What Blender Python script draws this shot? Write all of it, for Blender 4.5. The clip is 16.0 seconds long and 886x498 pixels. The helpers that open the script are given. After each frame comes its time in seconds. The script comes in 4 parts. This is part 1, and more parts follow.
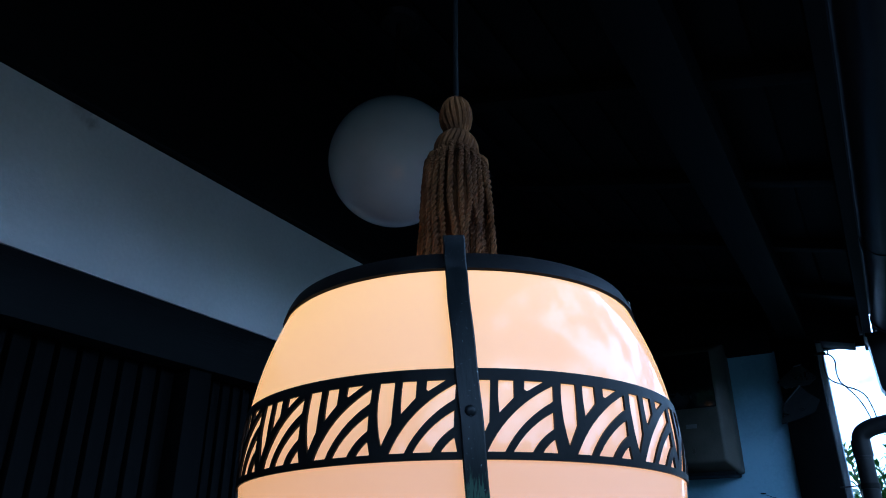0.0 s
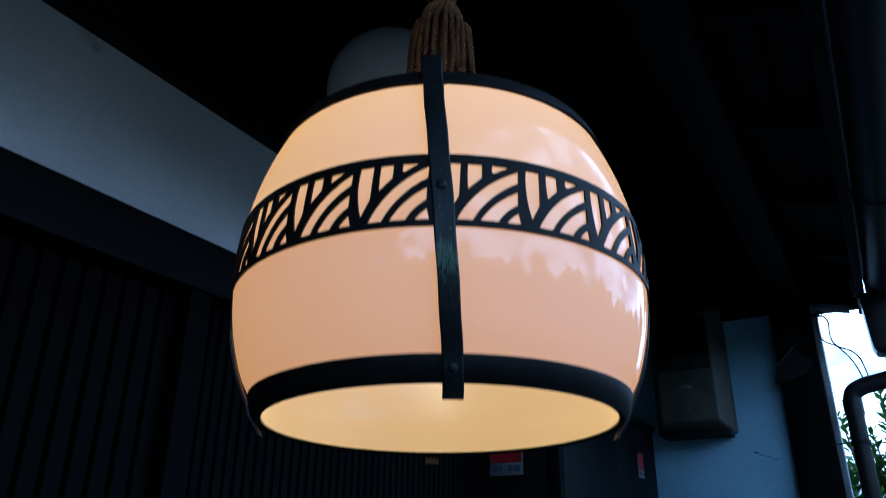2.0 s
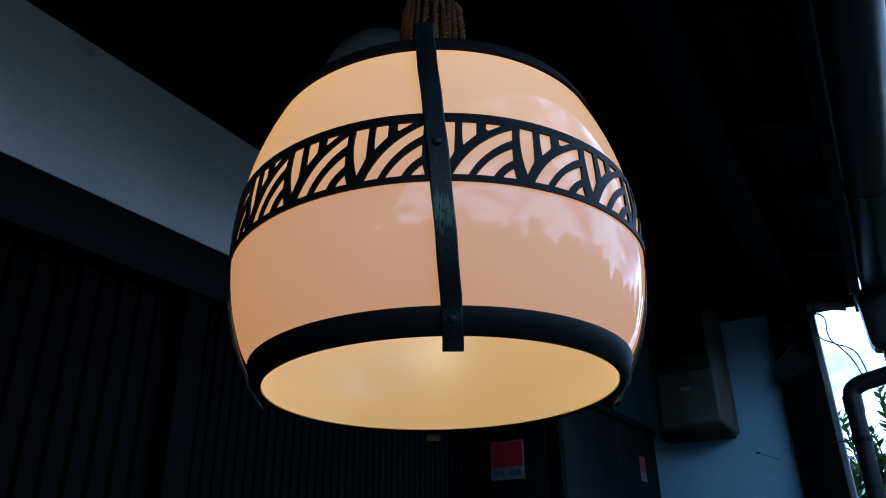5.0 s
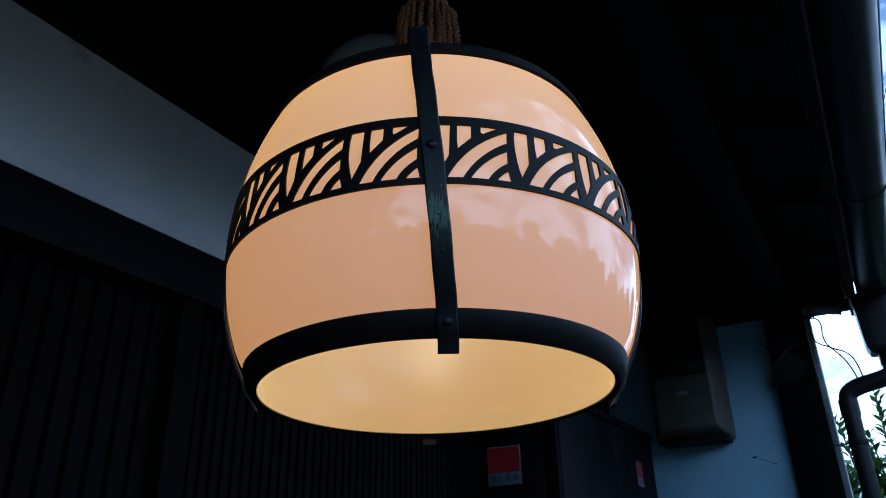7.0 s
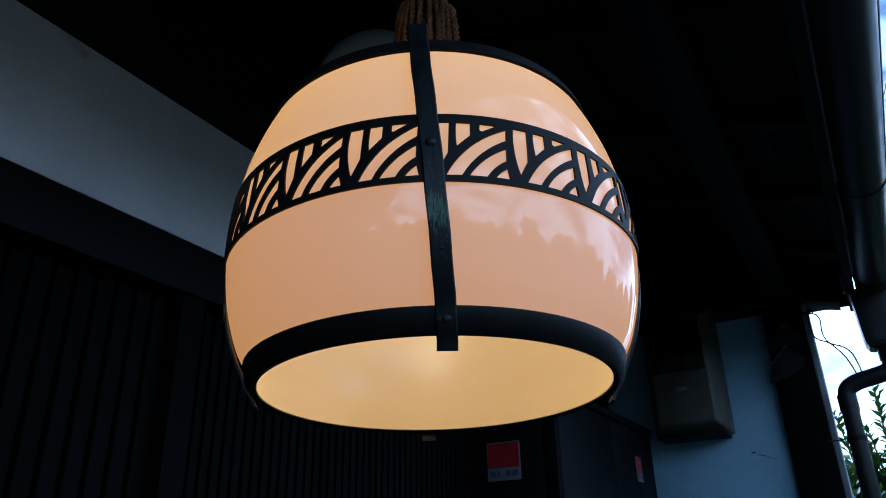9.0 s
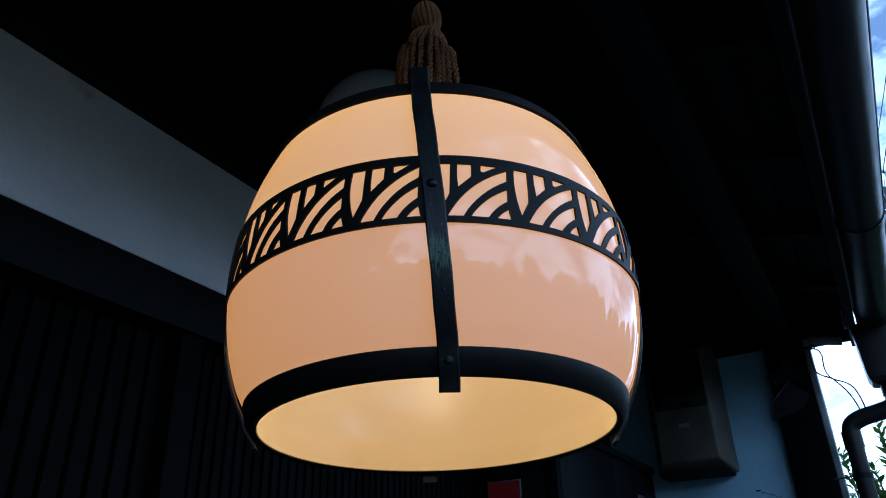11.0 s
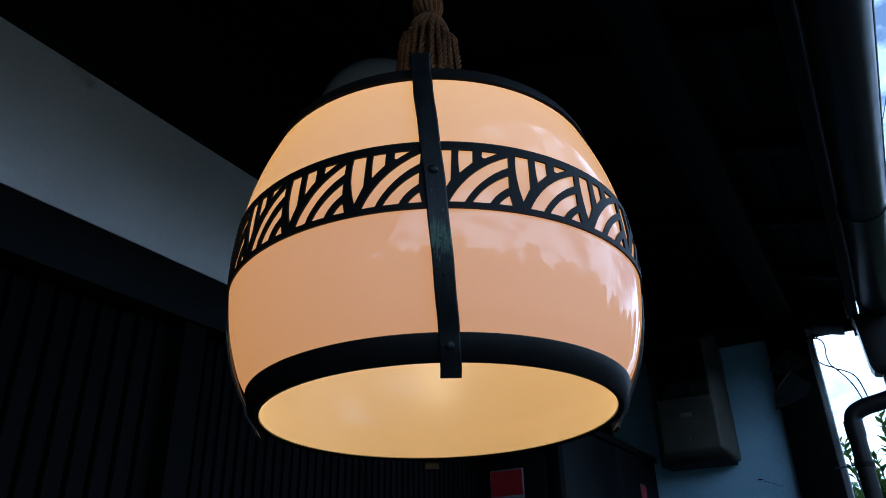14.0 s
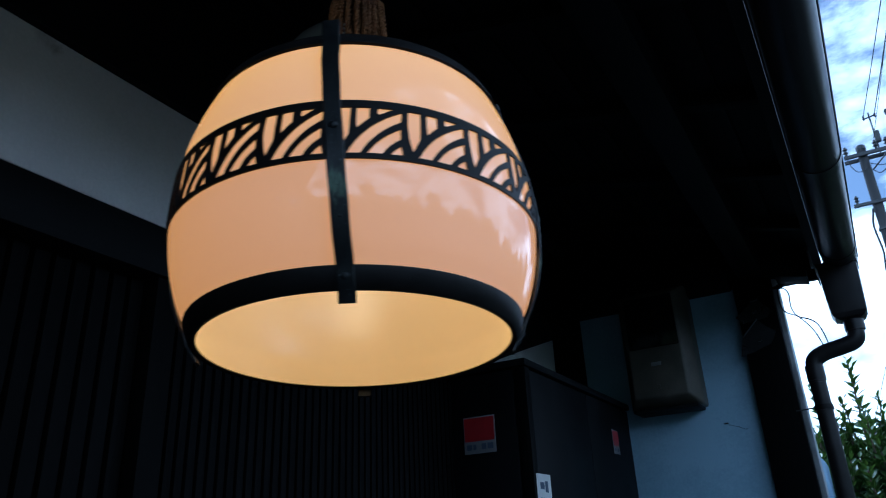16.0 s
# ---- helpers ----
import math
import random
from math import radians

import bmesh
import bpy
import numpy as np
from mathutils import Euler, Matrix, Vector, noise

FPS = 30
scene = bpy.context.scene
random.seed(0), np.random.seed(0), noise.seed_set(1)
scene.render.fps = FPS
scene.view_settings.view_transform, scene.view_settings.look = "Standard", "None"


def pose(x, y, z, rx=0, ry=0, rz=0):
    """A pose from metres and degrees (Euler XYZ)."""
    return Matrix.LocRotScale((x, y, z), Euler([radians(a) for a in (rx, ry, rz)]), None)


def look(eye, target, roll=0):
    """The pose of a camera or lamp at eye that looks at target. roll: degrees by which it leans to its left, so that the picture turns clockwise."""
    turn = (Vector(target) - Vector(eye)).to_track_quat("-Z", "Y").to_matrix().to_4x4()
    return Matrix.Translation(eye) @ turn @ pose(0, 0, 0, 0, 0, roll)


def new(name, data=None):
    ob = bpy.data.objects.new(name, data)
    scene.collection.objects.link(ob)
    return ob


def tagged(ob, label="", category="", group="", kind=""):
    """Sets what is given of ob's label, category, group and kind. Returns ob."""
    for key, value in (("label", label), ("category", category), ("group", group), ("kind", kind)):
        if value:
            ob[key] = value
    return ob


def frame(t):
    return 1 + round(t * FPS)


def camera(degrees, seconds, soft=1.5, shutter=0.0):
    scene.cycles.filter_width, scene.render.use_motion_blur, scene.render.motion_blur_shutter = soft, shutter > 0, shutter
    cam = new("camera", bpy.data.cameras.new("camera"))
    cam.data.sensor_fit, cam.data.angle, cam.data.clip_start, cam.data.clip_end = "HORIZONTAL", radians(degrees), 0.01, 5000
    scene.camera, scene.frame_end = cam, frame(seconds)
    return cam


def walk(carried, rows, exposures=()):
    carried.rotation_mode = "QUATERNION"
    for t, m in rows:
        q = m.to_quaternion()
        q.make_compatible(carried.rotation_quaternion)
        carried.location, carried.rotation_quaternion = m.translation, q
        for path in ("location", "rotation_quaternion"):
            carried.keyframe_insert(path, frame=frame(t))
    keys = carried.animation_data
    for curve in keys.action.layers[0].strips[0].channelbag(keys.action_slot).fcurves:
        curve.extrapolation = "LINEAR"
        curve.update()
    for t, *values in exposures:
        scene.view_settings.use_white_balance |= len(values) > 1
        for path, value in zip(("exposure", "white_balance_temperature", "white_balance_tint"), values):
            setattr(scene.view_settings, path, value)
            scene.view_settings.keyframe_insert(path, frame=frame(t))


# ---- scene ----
cam = camera(63.64, 16.0, soft=1.0, shutter=0.5)
# seconds, eye x, y, z, then yaw, pitch and roll in degrees
ROWS = [
    (0.0, 0.3391, -0.6054, 1.9270, 30.62, 23.21, -0.03),
    (0.5, 0.3399, -0.6032, 1.9260, 30.65, 23.12, -0.01),
    (1.0, 0.3361, -0.5995, 1.9160, 30.86, 22.51, 0.54),
    (1.5, 0.3542, -0.5955, 1.8605, 31.26, 21.49, 0.36),
    (2.0, 0.3514, -0.5816, 1.7674, 30.75, 22.60, -0.47),
    (2.5, 0.3351, -0.5683, 1.7309, 30.69, 22.45, -0.38),
    (3.0, 0.3404, -0.5659, 1.7284, 30.82, 22.06, -0.28),
    (3.5, 0.3431, -0.5679, 1.7264, 31.06, 23.23, 0.15),
    (4.0, 0.3406, -0.5687, 1.7254, 31.10, 23.57, 0.63),
    (6.5, 0.3454, -0.5686, 1.7222, 30.85, 24.43, 1.09),
    (7.0, 0.3433, -0.5686, 1.7215, 30.79, 24.41, 1.22),
    (7.5, 0.3477, -0.5688, 1.7221, 30.77, 24.22, 1.13),
    (8.0, 0.3442, -0.5679, 1.7202, 30.73, 24.19, 1.27),
    (8.2, 0.3440, -0.5680, 1.7203, 30.78, 24.00, 1.26),
    (10.3, 0.3480, -0.5740, 1.7275, 30.68, 25.00, 1.31),
    (10.5, 0.3484, -0.5742, 1.7280, 30.67, 25.88, 1.32),
    (11.0, 0.3446, -0.5733, 1.7255, 30.79, 26.86, 1.43),
    (11.5, 0.3463, -0.5738, 1.7259, 30.81, 27.06, 1.29),
    (12.0, 0.3488, -0.5729, 1.7257, 30.89, 26.69, 1.20),
    (12.5, 0.3444, -0.5721, 1.7239, 30.93, 26.60, 1.35),
    (13.0, 0.3470, -0.5724, 1.7245, 30.96, 26.39, 1.21),
    (13.5, 0.3486, -0.5720, 1.7243, 30.97, 26.21, 1.24),
    (14.0, 0.3443, -0.5712, 1.7226, 31.00, 26.12, 1.40),
    (14.5, 0.3477, -0.5718, 1.7237, 31.00, 25.93, 1.27),
    (15.0, 0.3562, -0.5814, 1.7090, 29.98, 25.02, 1.53),
    (15.5, 0.3675, -0.6273, 1.6779, 28.69, 23.59, 1.33),
    (16.0, 0.4488, -0.5903, 1.6691, 30.86, 23.00, 2.49),
]
TINT = 4
# seconds, stops, kelvin
EXPOSURES = [(t, stops, kelvin, TINT) for t, stops, kelvin in ((0.0, 0.57, 3590), (1.0, 0.57, 3590), (1.5, 0.47, 3620), (2.5, 0.09, 3720), (4.0, 0.00, 3770), (8.0, 0.01, 3880),
                                                               (10.5, 0.05, 3920), (14.5, 0.05, 4020), (16.0, 0.05, 4030))]
walk(cam, [(t, pose(x, y, z, 90 + pitch, roll, yaw)) for t, x, y, z, yaw, pitch, roll in ROWS], EXPOSURES)

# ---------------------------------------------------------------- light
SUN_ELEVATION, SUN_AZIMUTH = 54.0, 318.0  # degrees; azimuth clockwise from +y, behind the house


def make_world():
    world = bpy.data.worlds.new("sky")
    scene.world = world
    world.use_nodes = True
    nt = world.node_tree
    nt.nodes.clear()
    out = nt.nodes.new("ShaderNodeOutputWorld")
    back = nt.nodes.new("ShaderNodeBackground")
    sky = nt.nodes.new("ShaderNodeTexSky")
    sky.sky_type, sky.sun_disc = "NISHITA", False
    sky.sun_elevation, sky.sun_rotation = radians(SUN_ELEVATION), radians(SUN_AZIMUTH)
    sky.air_density, sky.dust_density = 1.0, 0.4
    coord = nt.nodes.new("ShaderNodeTexCoord")
    stretch = nt.nodes.new("ShaderNodeMapping")
    stretch.inputs["Scale"].default_value = (1.0, 1.0, 2.2)
    stretch.inputs["Location"].default_value = (0.35, 0.1, 0.0)
    noise_a = nt.nodes.new("ShaderNodeTexNoise")
    noise_a.inputs["Scale"].default_value = 3.2
    noise_a.inputs["Detail"].default_value = 9.0
    noise_a.inputs["Roughness"].default_value = 0.58
    ramp = nt.nodes.new("ShaderNodeValToRGB")
    ramp.color_ramp.elements[0].position, ramp.color_ramp.elements[0].color = 0.47, (0.085, 0.085, 0.085, 1)
    ramp.color_ramp.elements[1].position, ramp.color_ramp.elements[1].color = 0.62, (1, 1, 1, 1)
    mix = nt.nodes.new("ShaderNodeMix")
    mix.data_type = "RGBA"
    mix.inputs["B"].default_value = (42.0, 39.0, 34.5, 1)
    nt.links.new(coord.outputs["Generated"], stretch.inputs["Vector"])
    nt.links.new(stretch.outputs["Vector"], noise_a.inputs["Vector"])
    # cumulus banks stand thicker towards the horizon
    split = nt.nodes.new("ShaderNodeSeparateXYZ")
    low = nt.nodes.new("ShaderNodeMapRange")
    low.inputs["From Min"].default_value, low.inputs["From Max"].default_value = 0.0, 0.6
    low.inputs["To Min"].default_value, low.inputs["To Max"].default_value = 0.16, -0.04
    heap = nt.nodes.new("ShaderNodeMath")
    heap.operation = "ADD"
    nt.links.new(coord.outputs["Generated"], split.inputs["Vector"])
    nt.links.new(split.outputs["Z"], low.inputs["Value"])
    nt.links.new(noise_a.outputs["Fac"], heap.inputs[0])
    nt.links.new(low.outputs["Result"], heap.inputs[1])
    nt.links.new(heap.outputs["Value"], ramp.inputs["Fac"])
    nt.links.new(ramp.outputs["Color"], mix.inputs["Factor"])
    nt.links.new(sky.outputs["Color"], mix.inputs["A"])
    nt.links.new(mix.outputs["Result"], back.inputs["Color"])
    back.inputs["Strength"].default_value = 0.060
    nt.links.new(back.outputs["Background"], out.inputs["Surface"])


make_world()
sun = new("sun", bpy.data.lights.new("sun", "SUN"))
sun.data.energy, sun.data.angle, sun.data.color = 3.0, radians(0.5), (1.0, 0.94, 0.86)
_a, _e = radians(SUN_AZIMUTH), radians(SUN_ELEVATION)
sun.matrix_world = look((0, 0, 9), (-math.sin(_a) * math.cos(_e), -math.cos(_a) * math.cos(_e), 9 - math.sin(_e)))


# ---------------------------------------------------------------- materials
def material(name, base, second=None, rough=0.6, metal=0.0, scale=6.0, fine=90.0, bump=0.15, stretch=(1, 1, 1), coat=0.0,
             random_piece=0.0, rough_spread=0.12, depth=0.004, emit=None, emit_strength=0.0, spec=0.5):
    """A surface with stains at one scale and grain at a finer one."""
    m = bpy.data.materials.new(name)
    m.use_nodes = True
    nt = m.node_tree
    b = nt.nodes["Principled BSDF"]
    second = second or tuple(c * 0.72 for c in base)
    coord = nt.nodes.new("ShaderNodeTexCoord")
    mp = nt.nodes.new("ShaderNodeMapping")
    mp.inputs["Scale"].default_value = stretch
    nt.links.new(coord.outputs["Object"], mp.inputs["Vector"])
    big = nt.nodes.new("ShaderNodeTexNoise")
    big.inputs["Scale"].default_value, big.inputs["Detail"].default_value = scale, 6.0
    small = nt.nodes.new("ShaderNodeTexNoise")
    small.inputs["Scale"].default_value, small.inputs["Detail"].default_value = fine, 4.0
    for n in (big, small):
        nt.links.new(mp.outputs["Vector"], n.inputs["Vector"])
    add = nt.nodes.new("ShaderNodeMath")
    add.operation = "MULTIPLY_ADD"
    add.inputs[1].default_value = 0.35
    nt.links.new(small.outputs["Fac"], add.inputs[0])
    nt.links.new(big.outputs["Fac"], add.inputs[2])
    ramp = nt.nodes.new("ShaderNodeValToRGB")
    ramp.color_ramp.elements[0].position, ramp.color_ramp.elements[0].color = 0.48, (*second, 1)
    ramp.color_ramp.elements[1].position, ramp.color_ramp.elements[1].color = 0.82, (*base, 1)
    nt.links.new(add.outputs[0], ramp.inputs["Fac"])
    colour = ramp.outputs["Color"]
    if random_piece:
        info = nt.nodes.new("ShaderNodeObjectInfo")
        hsv = nt.nodes.new("ShaderNodeHueSaturation")
        rng = nt.nodes.new("ShaderNodeMapRange")
        rng.inputs["To Min"].default_value, rng.inputs["To Max"].default_value = 1 - random_piece, 1 + random_piece
        nt.links.new(info.outputs["Random"], rng.inputs["Value"])
        nt.links.new(rng.outputs["Result"], hsv.inputs["Value"])
        nt.links.new(colour, hsv.inputs["Color"])
        colour = hsv.outputs["Color"]
    nt.links.new(colour, b.inputs["Base Color"])
    rr = nt.nodes.new("ShaderNodeMapRange")
    rr.inputs["To Min"].default_value, rr.inputs["To Max"].default_value = max(0.02, rough - rough_spread), min(1, rough + rough_spread)
    nt.links.new(big.outputs["Fac"], rr.inputs["Value"])
    nt.links.new(rr.outputs["Result"], b.inputs["Roughness"])
    b.inputs["Metallic"].default_value = metal
    b.inputs["Coat Weight"].default_value = coat
    b.inputs["Specular IOR Level"].default_value = spec
    if bump:
        bp = nt.nodes.new("ShaderNodeBump")
        bp.inputs["Strength"].default_value, bp.inputs["Distance"].default_value = bump, depth
        nt.links.new(add.outputs[0], bp.inputs["Height"])
        nt.links.new(bp.outputs["Normal"], b.inputs["Normal"])
    if emit:
        b.inputs["Emission Color"].default_value = (*emit, 1)
        b.inputs["Emission Strength"].default_value = emit_strength
    return m


IRON = material("black_iron", (0.0080, 0.0070, 0.0064), (0.0040, 0.0035, 0.0032), spec=0.13, rough=0.5, metal=0.0, scale=40, fine=260, bump=0.35, depth=0.0012)
IRON_STRAP = material("worn_iron", (0.010, 0.011, 0.011), (0.004, 0.0045, 0.005), spec=0.22, rough=0.40, metal=0.1, scale=60, fine=300, bump=0.5, depth=0.0015, stretch=(1, 1, 0.25))


def wear_patch(m, colour, z_mid, z_half):
    """Bare, greenish streaks where the paint has worn through on part of a strap."""
    nt = m.node_tree
    b = nt.nodes["Principled BSDF"]
    link = b.inputs["Base Color"].links[0]
    source = link.from_socket
    coord = nt.nodes.new("ShaderNodeTexCoord")
    split = nt.nodes.new("ShaderNodeSeparateXYZ")
    nt.links.new(coord.outputs["Object"], split.inputs["Vector"])
    near = nt.nodes.new("ShaderNodeMath")
    near.operation, near.inputs[1].default_value = "SUBTRACT", z_mid
    nt.links.new(split.outputs["Z"], near.inputs[0])
    size = nt.nodes.new("ShaderNodeMath")
    size.operation = "ABSOLUTE"
    nt.links.new(near.outputs[0], size.inputs[0])
    fall = nt.nodes.new("ShaderNodeMapRange")
    fall.inputs["From Min"].default_value, fall.inputs["From Max"].default_value = 0.0, z_half
    fall.inputs["To Min"].default_value, fall.inputs["To Max"].default_value = 0.50, 0.0
    nt.links.new(size.outputs[0], fall.inputs["Value"])
    mp = nt.nodes.new("ShaderNodeMapping")
    mp.inputs["Scale"].default_value = (1, 1, 0.09)
    streak = nt.nodes.new("ShaderNodeTexNoise")
    streak.inputs["Scale"].default_value, streak.inputs["Detail"].default_value = 760.0, 5.0
    nt.links.new(coord.outputs["Object"], mp.inputs["Vector"])
    nt.links.new(mp.outputs["Vector"], streak.inputs["Vector"])
    add = nt.nodes.new("ShaderNodeMath")
    add.operation = "ADD"
    nt.links.new(streak.outputs["Fac"], add.inputs[0])
    nt.links.new(fall.outputs["Result"], add.inputs[1])
    ramp = nt.nodes.new("ShaderNodeValToRGB")
    ramp.color_ramp.elements[0].position, ramp.color_ramp.elements[1].position = 0.80, 1.15 - 0.2
    nt.links.new(add.outputs[0], ramp.inputs["Fac"])
    mix = nt.nodes.new("ShaderNodeMix")
    mix.data_type = "RGBA"
    mix.inputs["B"].default_value = (*colour, 1)
    nt.links.new(ramp.outputs["Color"], mix.inputs["Factor"])
    nt.links.new(source, mix.inputs["A"])
    # scattered flecks of pale paint
    fleck = nt.nodes.new("ShaderNodeTexNoise")
    fleck.inputs["Scale"].default_value, fleck.inputs["Detail"].default_value = 520.0, 1.0
    nt.links.new(coord.outputs["Object"], fleck.inputs["Vector"])
    dots = nt.nodes.new("ShaderNodeValToRGB")
    dots.color_ramp.elements[0].position, dots.color_ramp.elements[1].position = 0.73, 0.78
    nt.links.new(fleck.outputs["Fac"], dots.inputs["Fac"])
    top = nt.nodes.new("ShaderNodeMix")
    top.data_type = "RGBA"
    top.inputs["B"].default_value = (0.16, 0.19, 0.19, 1)
    nt.links.new(dots.outputs["Color"], top.inputs["Factor"])
    nt.links.new(mix.outputs["Result"], top.inputs["A"])
    nt.links.new(top.outputs["Result"], b.inputs["Base Color"])


wear_patch(IRON_STRAP, (0.060, 0.090, 0.058), -0.048, 0.032)
GLASS_OUT = material("opal_glass", (0.33, 0.28, 0.27), (0.315, 0.265, 0.255), rough=0.035, rough_spread=0.01, spec=0.50, scale=3, fine=20, bump=0.0, emit=(1.0, 0.40, 0.115), emit_strength=0.83)
GLASS_IN = material("opal_glass_inside", (0.72, 0.57, 0.40), (0.70, 0.55, 0.38), rough=0.20, rough_spread=0.02, scale=8, fine=60, bump=0.02, emit=(1.0, 0.456, 0.074), emit_strength=0.335)


def glow_by_height(m, rows, z0, z1):
    """The glass glows strongest round the bulb and fades towards the rim."""
    nt = m.node_tree
    b = nt.nodes["Principled BSDF"]
    coord = nt.nodes.new("ShaderNodeTexCoord")
    split = nt.nodes.new("ShaderNodeSeparateXYZ")
    span = nt.nodes.new("ShaderNodeMapRange")
    span.inputs["From Min"].default_value, span.inputs["From Max"].default_value = z0, z1
    ramp = nt.nodes.new("ShaderNodeValToRGB")
    ramp.color_ramp.interpolation = "EASE"
    while len(ramp.color_ramp.elements) < len(rows):
        ramp.color_ramp.elements.new(0.5)
    for e, (at, colour) in zip(ramp.color_ramp.elements, rows):
        e.position, e.color = at, (*colour, 1)
    nt.links.new(coord.outputs["Object"], split.inputs["Vector"])
    nt.links.new(split.outputs["Z"], span.inputs["Value"])
    nt.links.new(span.outputs["Result"], ramp.inputs["Fac"])
    nt.links.new(ramp.outputs["Color"], b.inputs["Emission Color"])


glow_by_height(GLASS_OUT, [(0.0, (0.77, 0.258, 0.044)), (0.35, (0.79, 0.266, 0.046)), (0.68, (0.97, 0.355, 0.056)), (1.0, (1.06, 0.400, 0.060))], -0.12, 0.13)
BULB = material("bulb_glass", (0.9, 0.85, 0.75), rough=0.3, bump=0.0, emit=(1.0, 0.62, 0.25), emit_strength=7.0)
ROPE = material("hemp_rope", (0.112, 0.051, 0.013), (0.034, 0.014, 0.004), rough=0.9, spec=0.15, scale=30, fine=400, bump=0.5, depth=0.001, random_piece=0.18)
CORD = material("black_cord", (0.005, 0.0055, 0.0055), spec=0.06, rough=0.6, bump=0.05)
GLOBE = material("white_globe_glass", (0.50, 0.49, 0.48), (0.45, 0.44, 0.43), rough=0.05, rough_spread=0.02, scale=4, fine=40, bump=0.0)
PLASTER = material("white_plaster", (0.66, 0.66, 0.645), (0.53, 0.535, 0.52), rough=0.88, scale=2.2, fine=120, bump=0.25, depth=0.003)
# white plaster of the end wall; its blue shade is put into these colours
PLASTER_END_SHADED = material("end_plaster_blue_shade", (0.26, 0.37, 0.47), (0.18, 0.27, 0.35), rough=0.88, scale=3.0, fine=90, bump=0.25, depth=0.003)


def stain(m, centre, radius, colour, strength):
    """One soft-edged stain with a ragged outline."""
    nt = m.node_tree
    b = nt.nodes["Principled BSDF"]
    source = b.inputs["Base Color"].links[0].from_socket
    coord = nt.nodes.new("ShaderNodeTexCoord")
    away = nt.nodes.new("ShaderNodeVectorMath")
    away.operation = "DISTANCE"
    away.inputs[1].default_value = centre
    rag = nt.nodes.new("ShaderNodeTexNoise")
    rag.inputs["Scale"].default_value, rag.inputs["Detail"].default_value = 2.0 / radius, 5.0
    nt.links.new(coord.outputs["Object"], away.inputs[0])
    nt.links.new(coord.outputs["Object"], rag.inputs["Vector"])
    add = nt.nodes.new("ShaderNodeMath")
    add.operation, add.inputs[1].default_value = "MULTIPLY_ADD", radius * 1.4
    nt.links.new(rag.outputs["Fac"], add.inputs[0])
    nt.links.new(away.outputs["Value"], add.inputs[2])
    fall = nt.nodes.new("ShaderNodeMapRange")
    fall.inputs["From Min"].default_value, fall.inputs["From Max"].default_value = radius * 0.6, radius * 1.7
    fall.inputs["To Min"].default_value, fall.inputs["To Max"].default_value = strength, 0.0
    nt.links.new(add.outputs[0], fall.inputs["Value"])
    mix = nt.nodes.new("ShaderNodeMix")
    mix.data_type = "RGBA"
    mix.inputs["B"].default_value = (*colour, 1)
    nt.links.new(fall.outputs["Result"], mix.inputs["Factor"])
    nt.links.new(source, mix.inputs["A"])
    nt.links.new(mix.outputs["Result"], b.inputs["Base Color"])


stain(PLASTER, (-0.93, 0.105, 2.752), 0.022, (0.20, 0.17, 0.14), 0.75)
stain(PLASTER, (-0.93, 0.075, 2.772), 0.030, (0.25, 0.22, 0.19), 0.5)
stain(PLASTER, (-0.93, -0.055, 2.500), 0.006, (0.10, 0.09, 0.08), 0.9)
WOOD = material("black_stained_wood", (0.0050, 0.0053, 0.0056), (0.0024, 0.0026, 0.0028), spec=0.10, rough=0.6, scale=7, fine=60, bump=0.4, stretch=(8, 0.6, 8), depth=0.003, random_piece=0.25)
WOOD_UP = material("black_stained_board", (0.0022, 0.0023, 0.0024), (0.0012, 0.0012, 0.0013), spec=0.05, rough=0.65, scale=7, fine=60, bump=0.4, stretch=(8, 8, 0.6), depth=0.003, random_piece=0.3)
NAVY = material("dark_painted_panel", (0.0045, 0.005, 0.006), (0.0028, 0.0032, 0.004), spec=0.07, rough=0.55, scale=5, fine=70, bump=0.15)
BOX_PAINT = material("beige_grey_box_paint", (0.070, 0.066, 0.049), (0.040, 0.038, 0.028), rough=0.55, scale=9, fine=120, bump=0.12)
DARK_GLASS = material("meter_window", (0.006, 0.007, 0.008), rough=0.1, bump=0.0, spec=0.25)
RED = material("red_print", (0.24, 0.010, 0.014), (0.20, 0.008, 0.012), rough=0.4, bump=0.02)
WHITE_PRINT = material("white_print", (0.60, 0.60, 0.58), (0.50, 0.50, 0.49), rough=0.5, bump=0.02)
GREY_PRINT = material("grey_print", (0.16, 0.165, 0.17), (0.11, 0.115, 0.12), rough=0.5, bump=0.02)
BLUE_PRINT = material("dark_blue_print", (0.05, 0.07, 0.12), rough=0.5, bump=0.0)
PIPE = material("dark_brown_pipe", (0.018, 0.0165, 0.0165), (0.011, 0.010, 0.0105), spec=0.2, rough=0.36, scale=12, fine=150, bump=0.1, depth=0.002)
PALE_TRIM = material("pale_grey_trim", (0.36, 0.38, 0.39), (0.26, 0.28, 0.29), rough=0.6, scale=14, fine=120, bump=0.2)
PLATE = material("grey_acrylic", (0.020, 0.021, 0.022), (0.012, 0.013, 0.014), rough=0.25, bump=0.05)
CONCRETE = material("concrete", (0.10, 0.098, 0.095), (0.06, 0.059, 0.057), rough=0.9, scale=1.5, fine=45, bump=0.4, depth=0.004)
GROUND = material("gravel_ground", (0.055, 0.053, 0.050), (0.030, 0.029, 0.027), rough=0.95, scale=0.7, fine=18, bump=0.6, depth=0.02)
ROOF = material("roof_tile", (0.09, 0.09, 0.10), (0.05, 0.05, 0.055), rough=0.6, scale=4, fine=50, bump=0.3)
